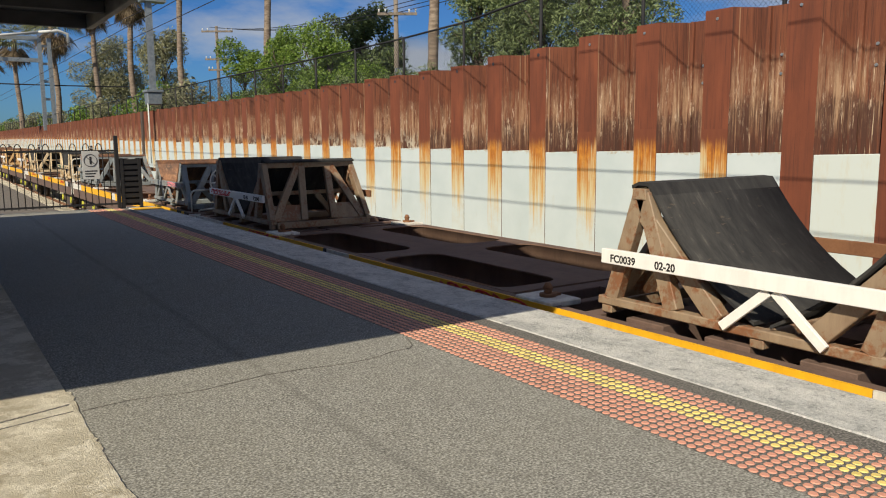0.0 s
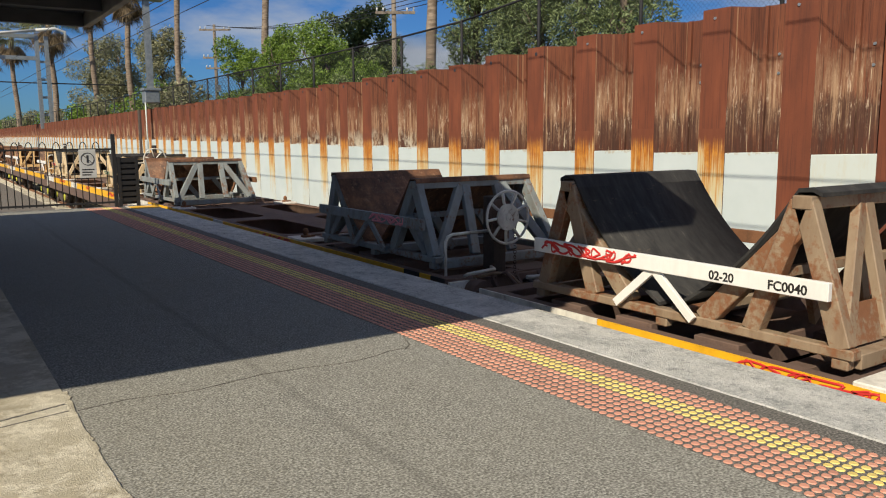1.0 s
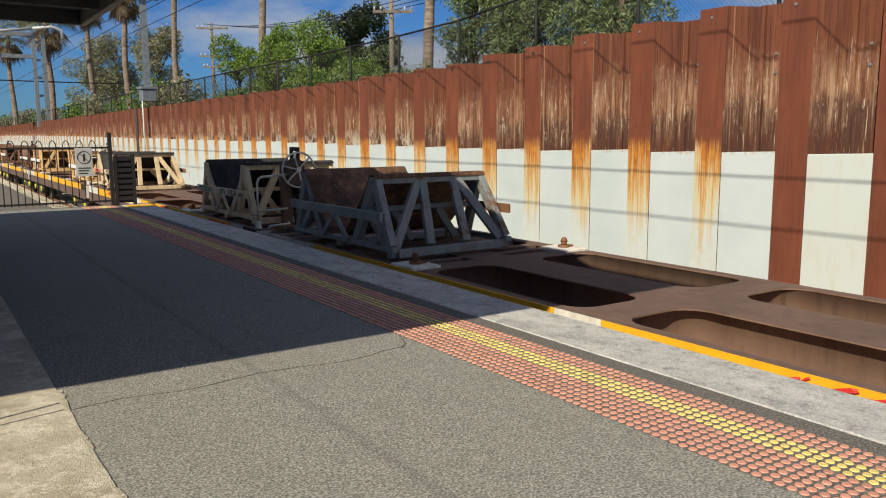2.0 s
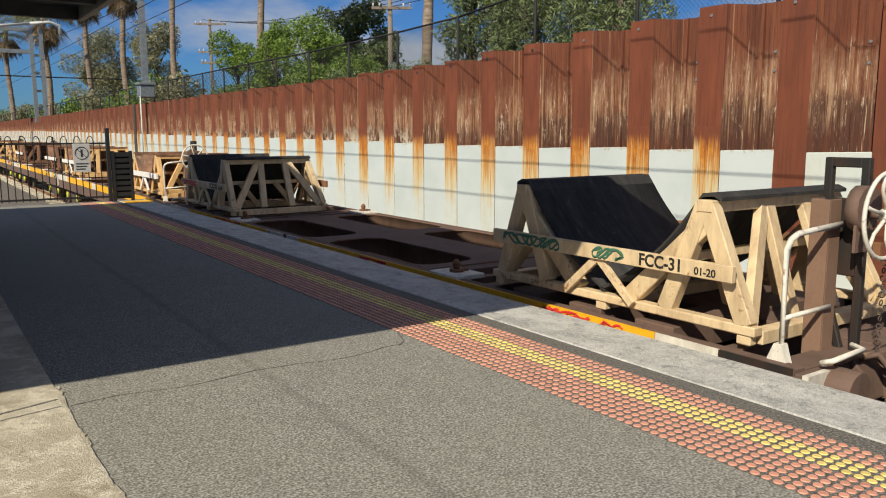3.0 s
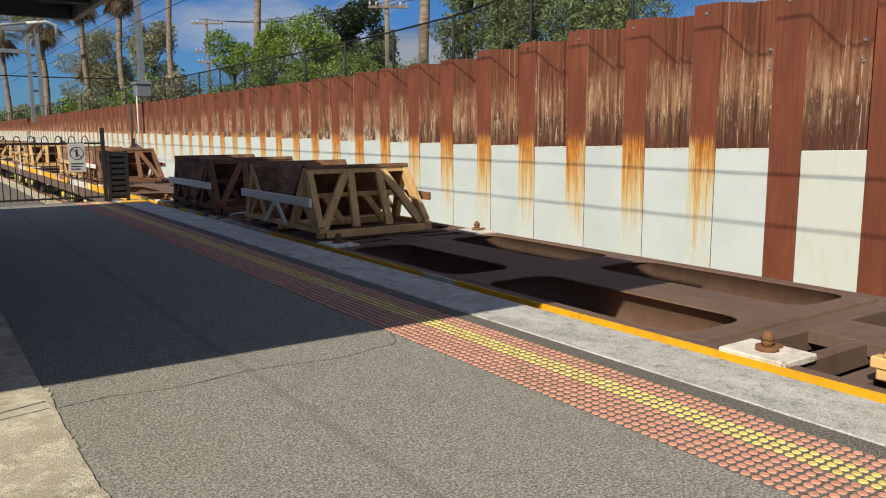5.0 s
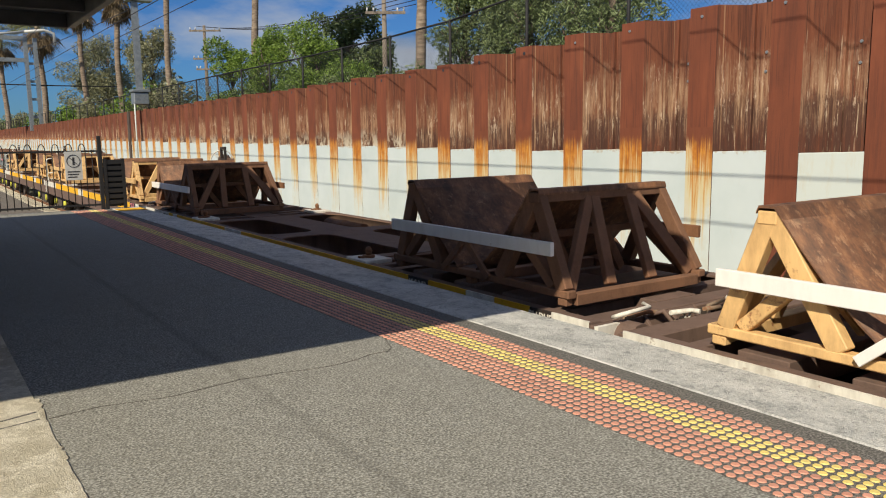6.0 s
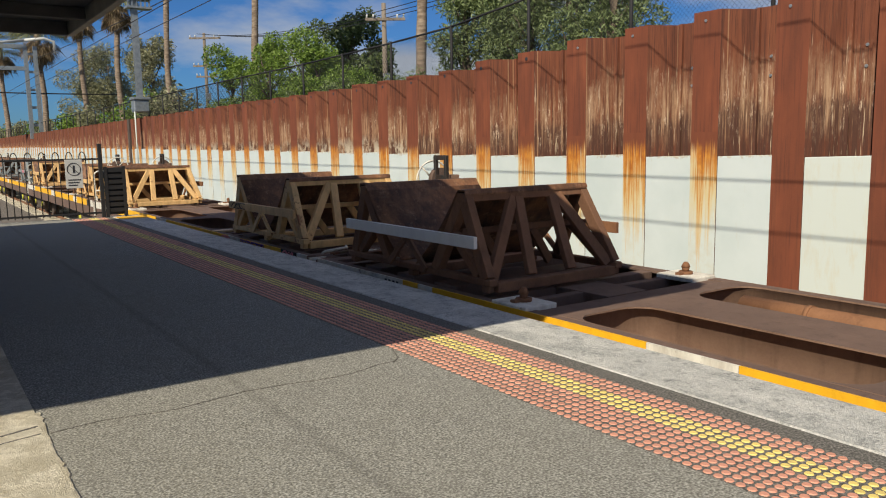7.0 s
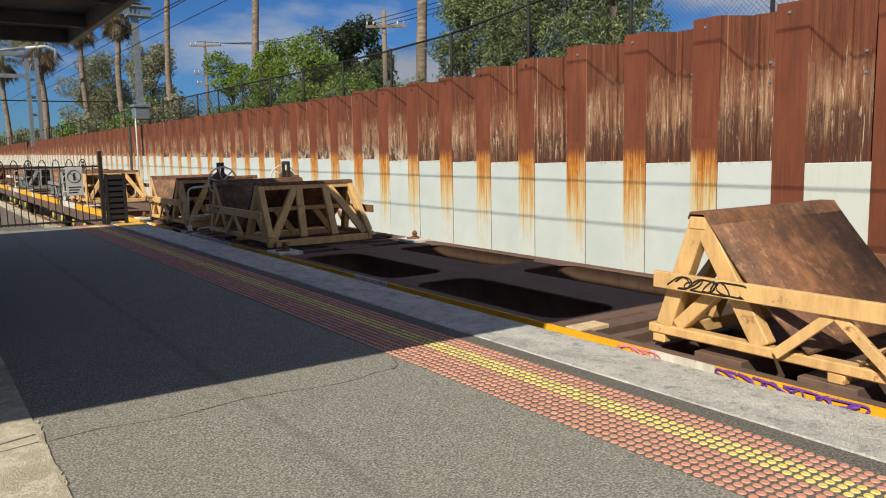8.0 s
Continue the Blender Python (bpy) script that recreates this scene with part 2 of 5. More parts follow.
base = k.mix(k.maths("MULTIPLY", k.mask(k.noise(5, 6, 0.7), 0.45, 0.7), 0.5), (0.56, 0.62, 0.605), (0.52, 0.48, 0.36))
c = k.mix(k.maths("MULTIPLY", k.mask(k.maths("ADD", k.z(-0.60, 0.75), wob), 0.25, 0.62), 0.9), base, tint)
c = k.mix(k.maths("MULTIPLY", k.mask(k.maths("ADD", k.z(-0.30, 0.85), wob), 0.50, 0.72), k.mask(fine, 0.40, 0.55)), c, (0.50, 0.22, 0.04))
c = k.mix(k.mask(k.maths("ADD", k.z(0.15, 1.1), wob), 0.55, 0.90), c, org)
up = k.maths("ADD", k.z(1.02, 1.38), k.maths("MULTIPLY", k.maths("SUBTRACT", fine, 0.5), 1.4))
c = k.mix(k.mask(up, 0.25, 0.75), c, k.mix(v, (0.125, 0.035, 0.016), (0.21, 0.060, 0.026)))
RUST_RUN = k.colour(c).m

BALLAST = Mat("gravel_ground", 0.95)
g1 = BALLAST.noise(22, 3, 0.6)
g2 = BALLAST.noise(0.5, 5, 0.6)
c = BALLAST.ramp(g1, [(0.3, (0.04, 0.037, 0.034)), (0.55, (0.15, 0.14, 0.128)), (0.75, (0.32, 0.30, 0.275))])
c = BALLAST.mix(BALLAST.maths("MULTIPLY", g2, 0.4), c, (0.20, 0.15, 0.10))
BALLAST = BALLAST.colour(c).bump(g1, 0.8, 0.03).m

SOIL = Mat("dry_grass_ground", 0.95)
g1 = SOIL.noise(3, 6, 0.7)
SOIL = SOIL.colour(SOIL.ramp(g1, [(0.3, (0.05, 0.06, 0.02)), (0.6, (0.13, 0.12, 0.05)), (0.8, (0.2, 0.17, 0.09))])).m

DECK = rust_steel("deck_rust", (0.100, 0.065, 0.051), (0.158, 0.101, 0.077), 0.8)
# rust made paler than the deck's to lift the shaded wells
WELL = rust_steel("well_rust_lightened", (0.14, 0.080, 0.055), (0.23, 0.145, 0.10), 0.85, 0.15)
UNDER = rust_steel("underframe_grime", (0.045, 0.036, 0.031), (0.095, 0.070, 0.055), 0.9)
RAIL_RUST = rust_steel("bright_rust", (0.13, 0.055, 0.025), (0.24, 0.115, 0.055), 0.85)
YELLOW = worn_paint("sill_yellow", (0.86, 0.46, 0.015), amount=0.15, grime=0.45)
WHITE_PAINT = worn_paint("worn_white_paint", (0.76, 0.74, 0.66), amount=0.35)
CAP_YELLOW = worn_paint("cap_yellow", (0.62, 0.62, 0.06), amount=0.3)
BLACK_PAINT = worn_paint("worn_black_paint", (0.018, 0.018, 0.018), amount=0.1)
CREAM = worn_paint("cream_paint", (0.70, 0.55, 0.34), (0.15, 0.065, 0.03), 0.34)
OCHRE = worn_paint("ochre_paint", (0.74, 0.48, 0.21), (0.17, 0.07, 0.03), 0.36)
GREYBLUE = worn_paint("grey_blue_paint", (0.25, 0.285, 0.29), (0.13, 0.06, 0.03), 0.55)
BROWNISH = worn_paint("brown_weathered_paint", (0.30, 0.225, 0.15), (0.15, 0.065, 0.03), 0.75)
RUSTY = rust_steel("rusty_frame", (0.115, 0.057, 0.033), (0.235, 0.118, 0.064), 0.85)
GREY_RAIL = worn_paint("grey_rail_paint", (0.42, 0.44, 0.45), amount=0.3)
WHITE_RAIL = worn_paint("clean_white_rail", (0.80, 0.79, 0.76), amount=0.05, grime=0.25)

k = Mat("rubber_plate", 0.85)
k.b.inputs["Specular IOR Level"].default_value = 0.25
v = k.noise(5, 6, 0.7, (2.5, 1, 0.3))
f = k.noise(30, 4, 0.7, (1, 1, 0.2))
c = k.ramp(v, [(0.35, (0.024, 0.024, 0.025)), (0.6, (0.046, 0.045, 0.044)), (0.78, (0.12, 0.11, 0.10))])
scuff = k.mask(k.noise(13, 6, 0.75, (0.5, 1.6, 1.6)), 0.62, 0.70)
c = k.mix(k.maths("MULTIPLY", scuff, 0.6), c, (0.14, 0.105, 0.075))
RUBBER = k.colour(c).bump(f, 0.25, 0.004).m
k = Mat("rusty_plate", 0.7)
v = k.noise(4, 6, 0.75, (1, 1, 0.3))
v2 = k.noise(9, 6, 0.7, (0.3, 1, 1))
c = k.ramp(v, [(0.36, (0.065, 0.034, 0.022)), (0.52, (0.16, 0.074, 0.038)), (0.68, (0.31, 0.145, 0.065))])
c = k.mix(k.maths("MULTIPLY", k.mask(v2, 0.56, 0.72), 0.5), c, (0.26, 0.17, 0.10))
c = k.mix(k.maths("MULTIPLY", k.mask(k.noise(11, 7, 0.78, (1, 1, 0.5)), 0.55, 0.64), 0.75), c, (0.36, 0.20, 0.11))
c = k.mix(k.maths("MULTIPLY", k.mask(k.noise(3.0, 8, 0.75), 0.53, 0.66), 0.6), c, (0.055, 0.030, 0.021))
PLATE = k.colour(c).bump(v, 0.3, 0.004).m

k = Mat("galvanised_steel", 0.45, 0.6)
GALV = k.colour(k.ramp(k.noise(8, 4), [(0.3, (0.24, 0.27, 0.29)), (0.7, (0.36, 0.39, 0.41))])).m
BLACK_STEEL = Mat("black_steel", 0.75).colour((0.012, 0.012, 0.014)).m
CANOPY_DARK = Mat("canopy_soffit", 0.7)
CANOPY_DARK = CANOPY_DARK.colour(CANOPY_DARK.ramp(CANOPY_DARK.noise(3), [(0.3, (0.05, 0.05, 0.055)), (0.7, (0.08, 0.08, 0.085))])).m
CANOPY_LIGHT = Mat("canopy_fascia", 0.6)
CANOPY_LIGHT = CANOPY_LIGHT.colour(CANOPY_LIGHT.ramp(CANOPY_LIGHT.noise(3), [(0.3, (0.22, 0.21, 0.18)), (0.7, (0.31, 0.30, 0.26))])).m
SIGN_WHITE = Mat("sign_white", 0.5)
SIGN_WHITE = SIGN_WHITE.colour(SIGN_WHITE.ramp(SIGN_WHITE.noise(6), [(0.3, (0.46, 0.47, 0.46)), (0.7, (0.58, 0.58, 0.57))])).m
SIGN_DARK = Mat("sign_ink", 0.5).colour((0.03, 0.03, 0.035)).m
STENCIL = Mat("black_stencil", 0.7).colour((0.015, 0.014, 0.013)).m
SPRAY_RED = Mat("red_spray", 0.6).colour((0.62, 0.035, 0.03)).m
SPRAY_MINT = Mat("pale_green_spray", 0.6).colour((0.30, 0.46, 0.38)).m
SPRAY_GREEN = Mat("green_spray", 0.6).colour((0.05, 0.16, 0.10)).m
SPRAY_PURPLE = Mat("purple_spray", 0.6).colour((0.16, 0.05, 0.32)).m
SPRAY_PINK = Mat("pink_spray", 0.6).colour((0.75, 0.25, 0.30)).m
WIRE = Mat("wire_black", 0.5).colour((0.02, 0.02, 0.022)).m
k = Mat("weathered_timber", 0.9)
v = k.noise(6, 5, 0.6, (1, 1, 0.05))
POLE_WOOD = k.colour(k.ramp(v, [(0.3, (0.13, 0.105, 0.085)), (0.7, (0.26, 0.22, 0.18))])).bump(v, 0.4, 0.01).m
k = Mat("palm_bark", 0.95)
v = k.noise(3, 5, 0.6, (1, 1, 3.5))
PALM_BARK = k.colour(k.ramp(v, [(0.3, (0.10, 0.07, 0.05)), (0.7, (0.33, 0.265, 0.205))])).bump(v, 0.6, 0.02).m
k = Mat("tree_bark", 0.95)
BARK = k.colour(k.ramp(k.noise(5, 5, 0.6, (1, 1, 0.3)), [(0.3, (0.06, 0.045, 0.035)), (0.7, (0.16, 0.125, 0.095))])).m


def leaf_material(name, dark, light):
    k = Mat(name, 0.55)
    g = k.n.new("ShaderNodeNewGeometry")
    c = k.ramp(g.outputs["Random Per Island"], [(0, dark), (0.7, light), (1, tuple(min(1, v * 1.35) for v in light))])
    k.colour(c)
    k.b.inputs["Transmission Weight"].default_value = 0.0
    tr = k.n.new("ShaderNodeBsdfTranslucent")
    k.l.new(c, tr.inputs["Color"])
    mx = k.n.new("ShaderNodeMixShader")
    mx.inputs["Fac"].default_value = 0.3
    k.l.new(k.b.outputs["BSDF"], mx.inputs[1])
    k.l.new(tr.outputs["BSDF"], mx.inputs[2])
    k.l.new(mx.outputs["Shader"], k.n["Material Output"].inputs["Surface"])
    return k.m


LEAF_OLIVE = leaf_material("olive_leaf", (0.065, 0.098, 0.036), (0.23, 0.29, 0.125))
LEAF_BRIGHT = leaf_material("bright_leaf", (0.055, 0.105, 0.016), (0.20, 0.30, 0.05))
LEAF_DARK = leaf_material("dark_conifer_leaf", (0.04, 0.066, 0.026), (0.14, 0.185, 0.07))
LEAF_GUM = leaf_material("gum_leaf", (0.10, 0.11, 0.06), (0.31, 0.31, 0.18))
LEAF_PALM = leaf_material("palm_leaf", (0.085, 0.105, 0.045), (0.25, 0.265, 0.13))
LEAF_DEAD = leaf_material("dead_palm_leaf", (0.10, 0.08, 0.05), (0.28, 0.21, 0.13))


# ---- mesh helpers ----
def box(bm, x0, x1, y0, y1, z0, z1):
    v = [bm.verts.new((x, y, z)) for z in (z0, z1) for y in (y0, y1) for x in (x0, x1)]
    for f in ((0, 2, 3, 1), (4, 5, 7, 6), (0, 1, 5, 4), (2, 6, 7, 3), (0, 4, 6, 2), (1, 3, 7, 5)):
        bm.faces.new([v[i] for i in f])
    return v


def bar(bm, a, b, w, h, up=(0, 0, 1)):
    """A rectangular bar from a to b, w wide and h high."""
    a, b, up = Vector(a), Vector(b), Vector(up)
    d = (b - a).normalized()
    s = d.cross(up)
    if s.length < 1e-4:
        s = d.cross(Vector((1, 0, 0)))
    s.normalize()
    u = s.cross(d)
    v = [bm.verts.new(p + s * (i * w / 2) + u * (j * h / 2)) for p in (a, b) for j in (-1, 1) for i in (-1, 1)]
    for f in ((0, 1, 3, 2), (4, 6, 7, 5), (0, 4, 5, 1), (2, 3, 7, 6), (0, 2, 6, 4), (1, 5, 7, 3)):
        bm.faces.new([v[i] for i in f])


def rod(bm, pts, r, n=8, r2=None):
    """A round tube through the points; r2 is the radius at its end."""
    pts = [Vector(p) for p in pts]
    rings = []
    for i, p in enumerate(pts):
        d = (pts[min(i + 1, len(pts) - 1)] - pts[max(i - 1, 0)]).normalized()
        s = d.cross(Vector((0, 0, 1)))
        if s.length < 1e-3:
            s = Vector((1, 0, 0))
        s.normalize()
        u = s.cross(d)
        rr = r if r2 is None else r + (r2 - r) * i / max(1, len(pts) - 1)
        rings.append([bm.verts.new(p + (s * math.cos(2 * math.pi * j / n) + u * math.sin(2 * math.pi * j / n)) * rr) for j in range(n)])
    for p, q in zip(rings, rings[1:]):
        for j in range(n):
            f = bm.faces.new((p[j], p[(j + 1) % n], q[(j + 1) % n], q[j]))
            f.smooth = True
    bm.faces.new(rings[0][::-1])
    bm.faces.new(rings[-1])


def prism(bm, poly, x0, x1):
    """A (y, z) outline pushed from x0 to x1."""
    a = [bm.verts.new((x0, y, z)) for y, z in poly]
    b = [bm.verts.new((x1, y, z)) for y, z in poly]
    n = len(poly)
    bm.faces.new(a)
    bm.faces.new(b[::-1])
    for i in range(n):
        bm.faces.new((a[i], b[i], b[(i + 1) % n], a[(i + 1) % n]))


def ring(bm, c, r, axis, tube, n=28, m=6):
    """A torus round c whose axis is 'x' or 'y' or 'z'."""
    rows = []
    for i in range(n):
        t = 2 * math.pi * i / n
        row = []
        for j in range(m):
            q = 2 * math.pi * j / m
            rr = r + tube * math.cos(q)
            p = {"y": (rr * math.cos(t), tube * math.sin(q), rr * math.sin(t)), "x": (tube * math.sin(q), rr * math.cos(t), rr * math.sin(t)),
                 "z": (rr * math.cos(t), rr * math.sin(t), tube * math.sin(q))}[axis]
            row.append(bm.verts.new(Vector(c) + Vector(p)))
        rows.append(row)
    for i in range(n):
        for j in range(m):
            f = bm.faces.new((rows[i][j], rows[(i + 1) % n][j], rows[(i + 1) % n][(j + 1) % m], rows[i][(j + 1) % m]))
            f.smooth = True


def shape(name, bm, material, bevel=0.0):
    if bevel:
        bmesh.ops.bevel(bm, geom=list(bm.edges), offset=bevel, segments=1, affect="EDGES", clamp_overlap=True)
    bmesh.ops.recalc_face_normals(bm, faces=list(bm.faces))
    me = bpy.data.meshes.new(name)
    bm.to_mesh(me)
    bm.free()
    me.materials.append(material)
    return me


def part(name, bm, material, parent=None, label="", bevel=0.0):
    ob = new(name, shape(name, bm, material, bevel) if isinstance(bm, bmesh.types.BMesh) else bm)
    ob.parent = parent
    if label:
        ob["label"] = label
    return ob


def empty(name, m=None):
    ob = new(name)
    ob.empty_display_size = 0.2
    if m is not None:
        ob.matrix_basis = m
    return ob


def soup(name, verts, faces, material):
    me = bpy.data.meshes.new(name)
    me.from_pydata(verts, [], faces)
    me.materials.append(material)
    return me


def lerp_table(table, x):
    for (a, p), (b, q) in zip(table, table[1:]):
        if x <= b:
            return p + (q - p) * max(0.0, (x - a) / (b - a))
    return table[-1][1]


def lettering(text, size, material, parent, m, name="lettering"):
    cu = bpy.data.curves.new("text", "FONT")
    cu.body, cu.size, cu.extrude, cu.offset = text, size, 0.001, 0.024 * size
    tmp = bpy.data.objects.new("text", cu)
    me = bpy.data.meshes.new_from_object(tmp)
    bpy.data.objects.remove(tmp)
    bpy.data.curves.remove(cu)
    me.materials.clear()
    me.materials.append(material)
    ob = new(name, me)
    ob.parent = parent
    ob.matrix_basis = m
    ob["label"] = "stencilled code lettering"
    return ob


def squiggle(parent, x, y0, y1, z0, z1, material, turns, seed, name="scribble"):
    """A sprayed scrawl in the plane of constant x, without letters."""
    rng = random.Random(seed)
    bm = bmesh.new()
    n = turns * 14
    h, d = z1 - z0, (y1 - y0)
    for stroke in range(2):
        a, b, f = rng.uniform(0.8, 1.25), rng.uniform(0, 6.28), rng.uniform(0.7, 1.3)
        pts = []
        for i in range(n + 1):
            t = i / n
            q = 2 * math.pi * turns * t * (1.0 if stroke == 0 else 0.62)
            loop = 0.55 * d / turns * math.sin(q * a + b)
            pts.append((x, y0 + d * (0.06 + 0.88 * t) + loop, z0 + h * (0.5 + 0.46 * math.sin(q + 0.8 * math.sin(q * f + b)))))
        rod(bm, pts, 0.006 if material is STENCIL else min(0.011, abs(h) * 0.11), 5)
    for v in bm.verts:
        v.co.x = x + (v.co.x - x) * 0.12
    return part(name, bm, material, parent, "sprayed scribble")


# ---- platform ----
PLAT_END, PLAT_START = 16.4, -14.0
EDGE_X, COPE_X, TACT_X, KERB_X = 3.89, 3.36, 2.625, 0.55


def slab(name, x0, x1, y0, y1, z0, z1, mat, label, category="platform"):
    bm = bmesh.new()
    box(bm, x0, x1, y0, y1, z0, z1)
    return tagged(part(name, bm, mat), label, category, kind="structure")


platform = slab("platform", KERB_X, COPE_X, PLAT_START, PLAT_END, -1.3, 0.0, ASPHALT, "grey asphalt station platform with worn aggregate surface")
apron = slab("platform_apron", -9.0, KERB_X - 0.003, PLAT_START, PLAT_END, -1.3, 0.008, OLD_CONCRETE, "old sandy concrete slab beside the asphalt")
coping = empty("platform_coping")
tagged(coping, "rough pale concrete coping along the platform edge", "platform edge", kind="structure")
y = PLAT_START
while y < PLAT_END - 0.01:
    y2 = min(y + 3.8, PLAT_END)
    bm = bmesh.new()
    box(bm, COPE_X + 0.003, EDGE_X, y + 0.004, y2 - 0.004, -0.32, 0.006)
    part("coping_slab", bm, COPING, coping, bevel=0.012)
    y = y2
slab("platform_face", COPE_X + 0.003, EDGE_X - 0.12, PLAT_START, PLAT_END, -1.3, -0.33, OLD_CONCRETE, "stained concrete wall under the platform edge")

# sealed seam and cracks in the asphalt
cracks = empty("asphalt_cracks")
tagged(cracks, "thin dark cracks in the asphalt and slab", "crack", kind="structure")
rng = random.Random(4)


def crack(pts, w):
    bm = bmesh.new()
    for a, b in zip(pts, pts[1:]):
        bar(bm, (*a, 0.0022), (*b, 0.0022), w, 0.004)
    part("crack", bm, ASPHALT_DARK, cracks)


pts = [(KERB_X + 0.02 + i * 0.12, 4.06 + 0.028 * math.sin(i * 0.9) + rng.uniform(-0.015, 0.015)) for i in range(17)]
crack(pts, 0.002)
crack([(2.47, 4.08), (2.54, 4.15), (2.60, 4.30), (2.625, 4.36)], 0.006)
bm = bmesh.new()
box(bm, TACT_X, 3.228, -5.7, PLAT_END - 0.2, -0.01, 0.0015)
part("stud_bed", bm, ASPHALT_DARK, cracks)
bm = bmesh.new()
box(bm, 3.232, COPE_X - 0.002, PLAT_START, PLAT_END, -0.01, 0.002)
part("dark_strip", bm, ASPHALT_DARK, cracks)
# the slab's broken lip, with crumbled edges over the asphalt
bm = bmesh.new()
edge = []
for q in range(260):
    yy = -2.6 + q * 0.027
    edge.append((yy, 0.004 + 0.006 * math.sin(yy * 3.1) + max(0.0, 0.014 * math.sin(yy * 9.0 + 1.0)) * rng.random() + rng.uniform(0, 0.006)))
for (ya, wa), (yb, wb) in zip(edge, edge[1:]):
    v = [bm.verts.new(p) for p in ((KERB_X - 0.012, ya, 0.0084), (KERB_X - 0.012, yb, 0.0084), (KERB_X + wb, yb, 0.0072), (KERB_X + wa, ya, 0.0072), (KERB_X + wb + 0.007, yb, -0.001), (KERB_X + wa + 0.007, ya, -0.001))]
    bm.faces.new((v[3], v[2], v[1], v[0]))
    bm.faces.new((v[5], v[4], v[2], v[3]))
bmesh.ops.remove_doubles(bm, verts=bm.verts[:], dist=0.0002)
part("chipped_edge", bm, OLD_CONCRETE, apron)
for yy, wob in ((4.17, 0.05), (4.05, 0.02)):
    bm = bmesh.new()
    p = [(-4.0 + i * 0.3, yy + wob * math.sin(i * 1.7) - 0.05 * i / 15) for i in range(15)] + [(KERB_X - 0.02, yy)]
    for a, b in zip(p, p[1:]):
        bar(bm, (*a, 0.0085), (*b, 0.0085), 0.006 + 0.012 * rng.random(), 0.003)
    part("crack", bm, ASPHALT_DARK, cracks)

# ---- tactile strip: round studs, six salmon rows, three yellow, three salmon ----
strip = tagged(empty("tactile_strip"), "salmon and yellow warning studs along the platform", "tactile paving", kind="structure")


def stud_geometry(r=0.0206, h=0.006, n=10):
    v = [(r * math.cos(2 * math.pi * i / n), r * math.sin(2 * math.pi * i / n), 0.0) for i in range(n)]
    v += [(0.8 * r * math.cos(2 * math.pi * i / n), 0.8 * r * math.sin(2 * math.pi * i / n), h) for i in range(n)]
    f = [(i, (i + 1) % n, n + (i + 1) % n, n + i) for i in range(n)] + [tuple(range(n, 2 * n))]
    return v, f


sv, sf = stud_geometry()
stud_red, stud_yellow = soup("stud", sv, sf, DOT_RED), soup("stud", sv, sf, DOT_YELLOW)
rest = {0: ([], []), 1: ([], [])}
for j in range(int((PLAT_END - 0.3 + 5.8) / 0.05)):
    yy = -5.65 + j * 0.05
    for i in range(12):
        xx = TACT_X + 0.025 + i * 0.05
        yellow = i in (6, 7, 8)
        if 1.55 <= yy < 2.8 and len(strip.children) < 300:
            ob = new("stud", stud_yellow if yellow else stud_red)
            ob.parent = strip
            ob.location = (xx, yy, 0.0)
        else:
            V, F = rest[int(yellow)]
            o = len(V)
            V.extend((xx + a, yy + b, c) for a, b, c in sv)
            F.extend(tuple(o + q for q in f) for f in sf)
for key, mat, nm in ((0, DOT_RED, "salmon_studs"), (1, DOT_YELLOW, "yellow_studs")):
    ob = new(nm, soup(nm, *rest[key], mat))
    ob.parent = strip
    ob["kind"] = "stuff"

# ---- ground, track bed ----
GROUND_Z = -1.15
bm = bmesh.new()
box(bm, -1500, 1500, -1500, 1500, GROUND_Z - 0.3, GROUND_Z)
tagged(part("ground", bm, BALLAST), "grey gravel ground beside and under the track", "ground", kind="structure")
rails = tagged(empty("railway_track"), "steel rails on concrete sleepers in ballast", "railway track", kind="structure")
TRACK_X = 5.27
for sx in (-0.7175, 0.7175):
    bm = bmesh.new()
    x = TRACK_X + sx
    box(bm, x - 0.035, x + 0.035, -14, 160, -1.09, -1.05)
    box(bm, x - 0.008, x + 0.008, -14, 160, -1.19, -1.09)
    box(bm, x - 0.065, x + 0.065, -14, 160, -1.2, -1.185)
    part("rail", bm, RAIL_RUST, rails)
sl = None
for j in range(110):
    if sl is None:
        bm = bmesh.new()
        box(bm, -1.25, 1.25, -0.12, 0.12, -0.16, 0.0)
        sl = shape("sleeper", bm, OLD_CONCRETE, 0.02)
    ob = new("sleeper", sl)
    ob.parent = rails
    ob.location = (TRACK_X, -6 + j * 0.68, GROUND_Z + 0.02)

# raised ground behind the retaining wall
TOP = [(-20, 3.0), (5, 2.98), (7, 2.96), (10.5, 2.82), (14, 2.68), (36, 2.66), (95, 2.62)]
WHITE_TOP = [(-20, 1.13), (12, 1.10), (30, 1.25), (75, 1.55), (95, 1.6)]
WALL_X, DEPTH, PITCH, FLANGE_FAR = 8.9, 0.40, 1.203, 5.72
bm = bmesh.new()
va = [bm.verts.new((x, y, z)) for x, y, z in ((9.42, -300, 2.5), (9.42, 5, 2.5), (9.42, 14, 2.25), (9.42, 1200, 2.25))]
vb = [bm.verts.new((x, y, z)) for x, y, z in ((1400, -300, 2.5), (1400, 5, 2.5), (1400, 14, 2.25), (1400, 1200, 2.25))]
for i in range(3):
    bm.faces.new((va[i], vb[i], vb[i + 1], va[i + 1]))
vc = [bm.verts.new((9.42, v.co.y, -1.4)) for v in va]
for i in range(3):
    bm.faces.new((va[i], va[i + 1], vc[i + 1], vc[i]))
tagged(part("terrace_ground", bm, SOIL), "raised dry grassy ground behind the wall", "ground", kind="structure")

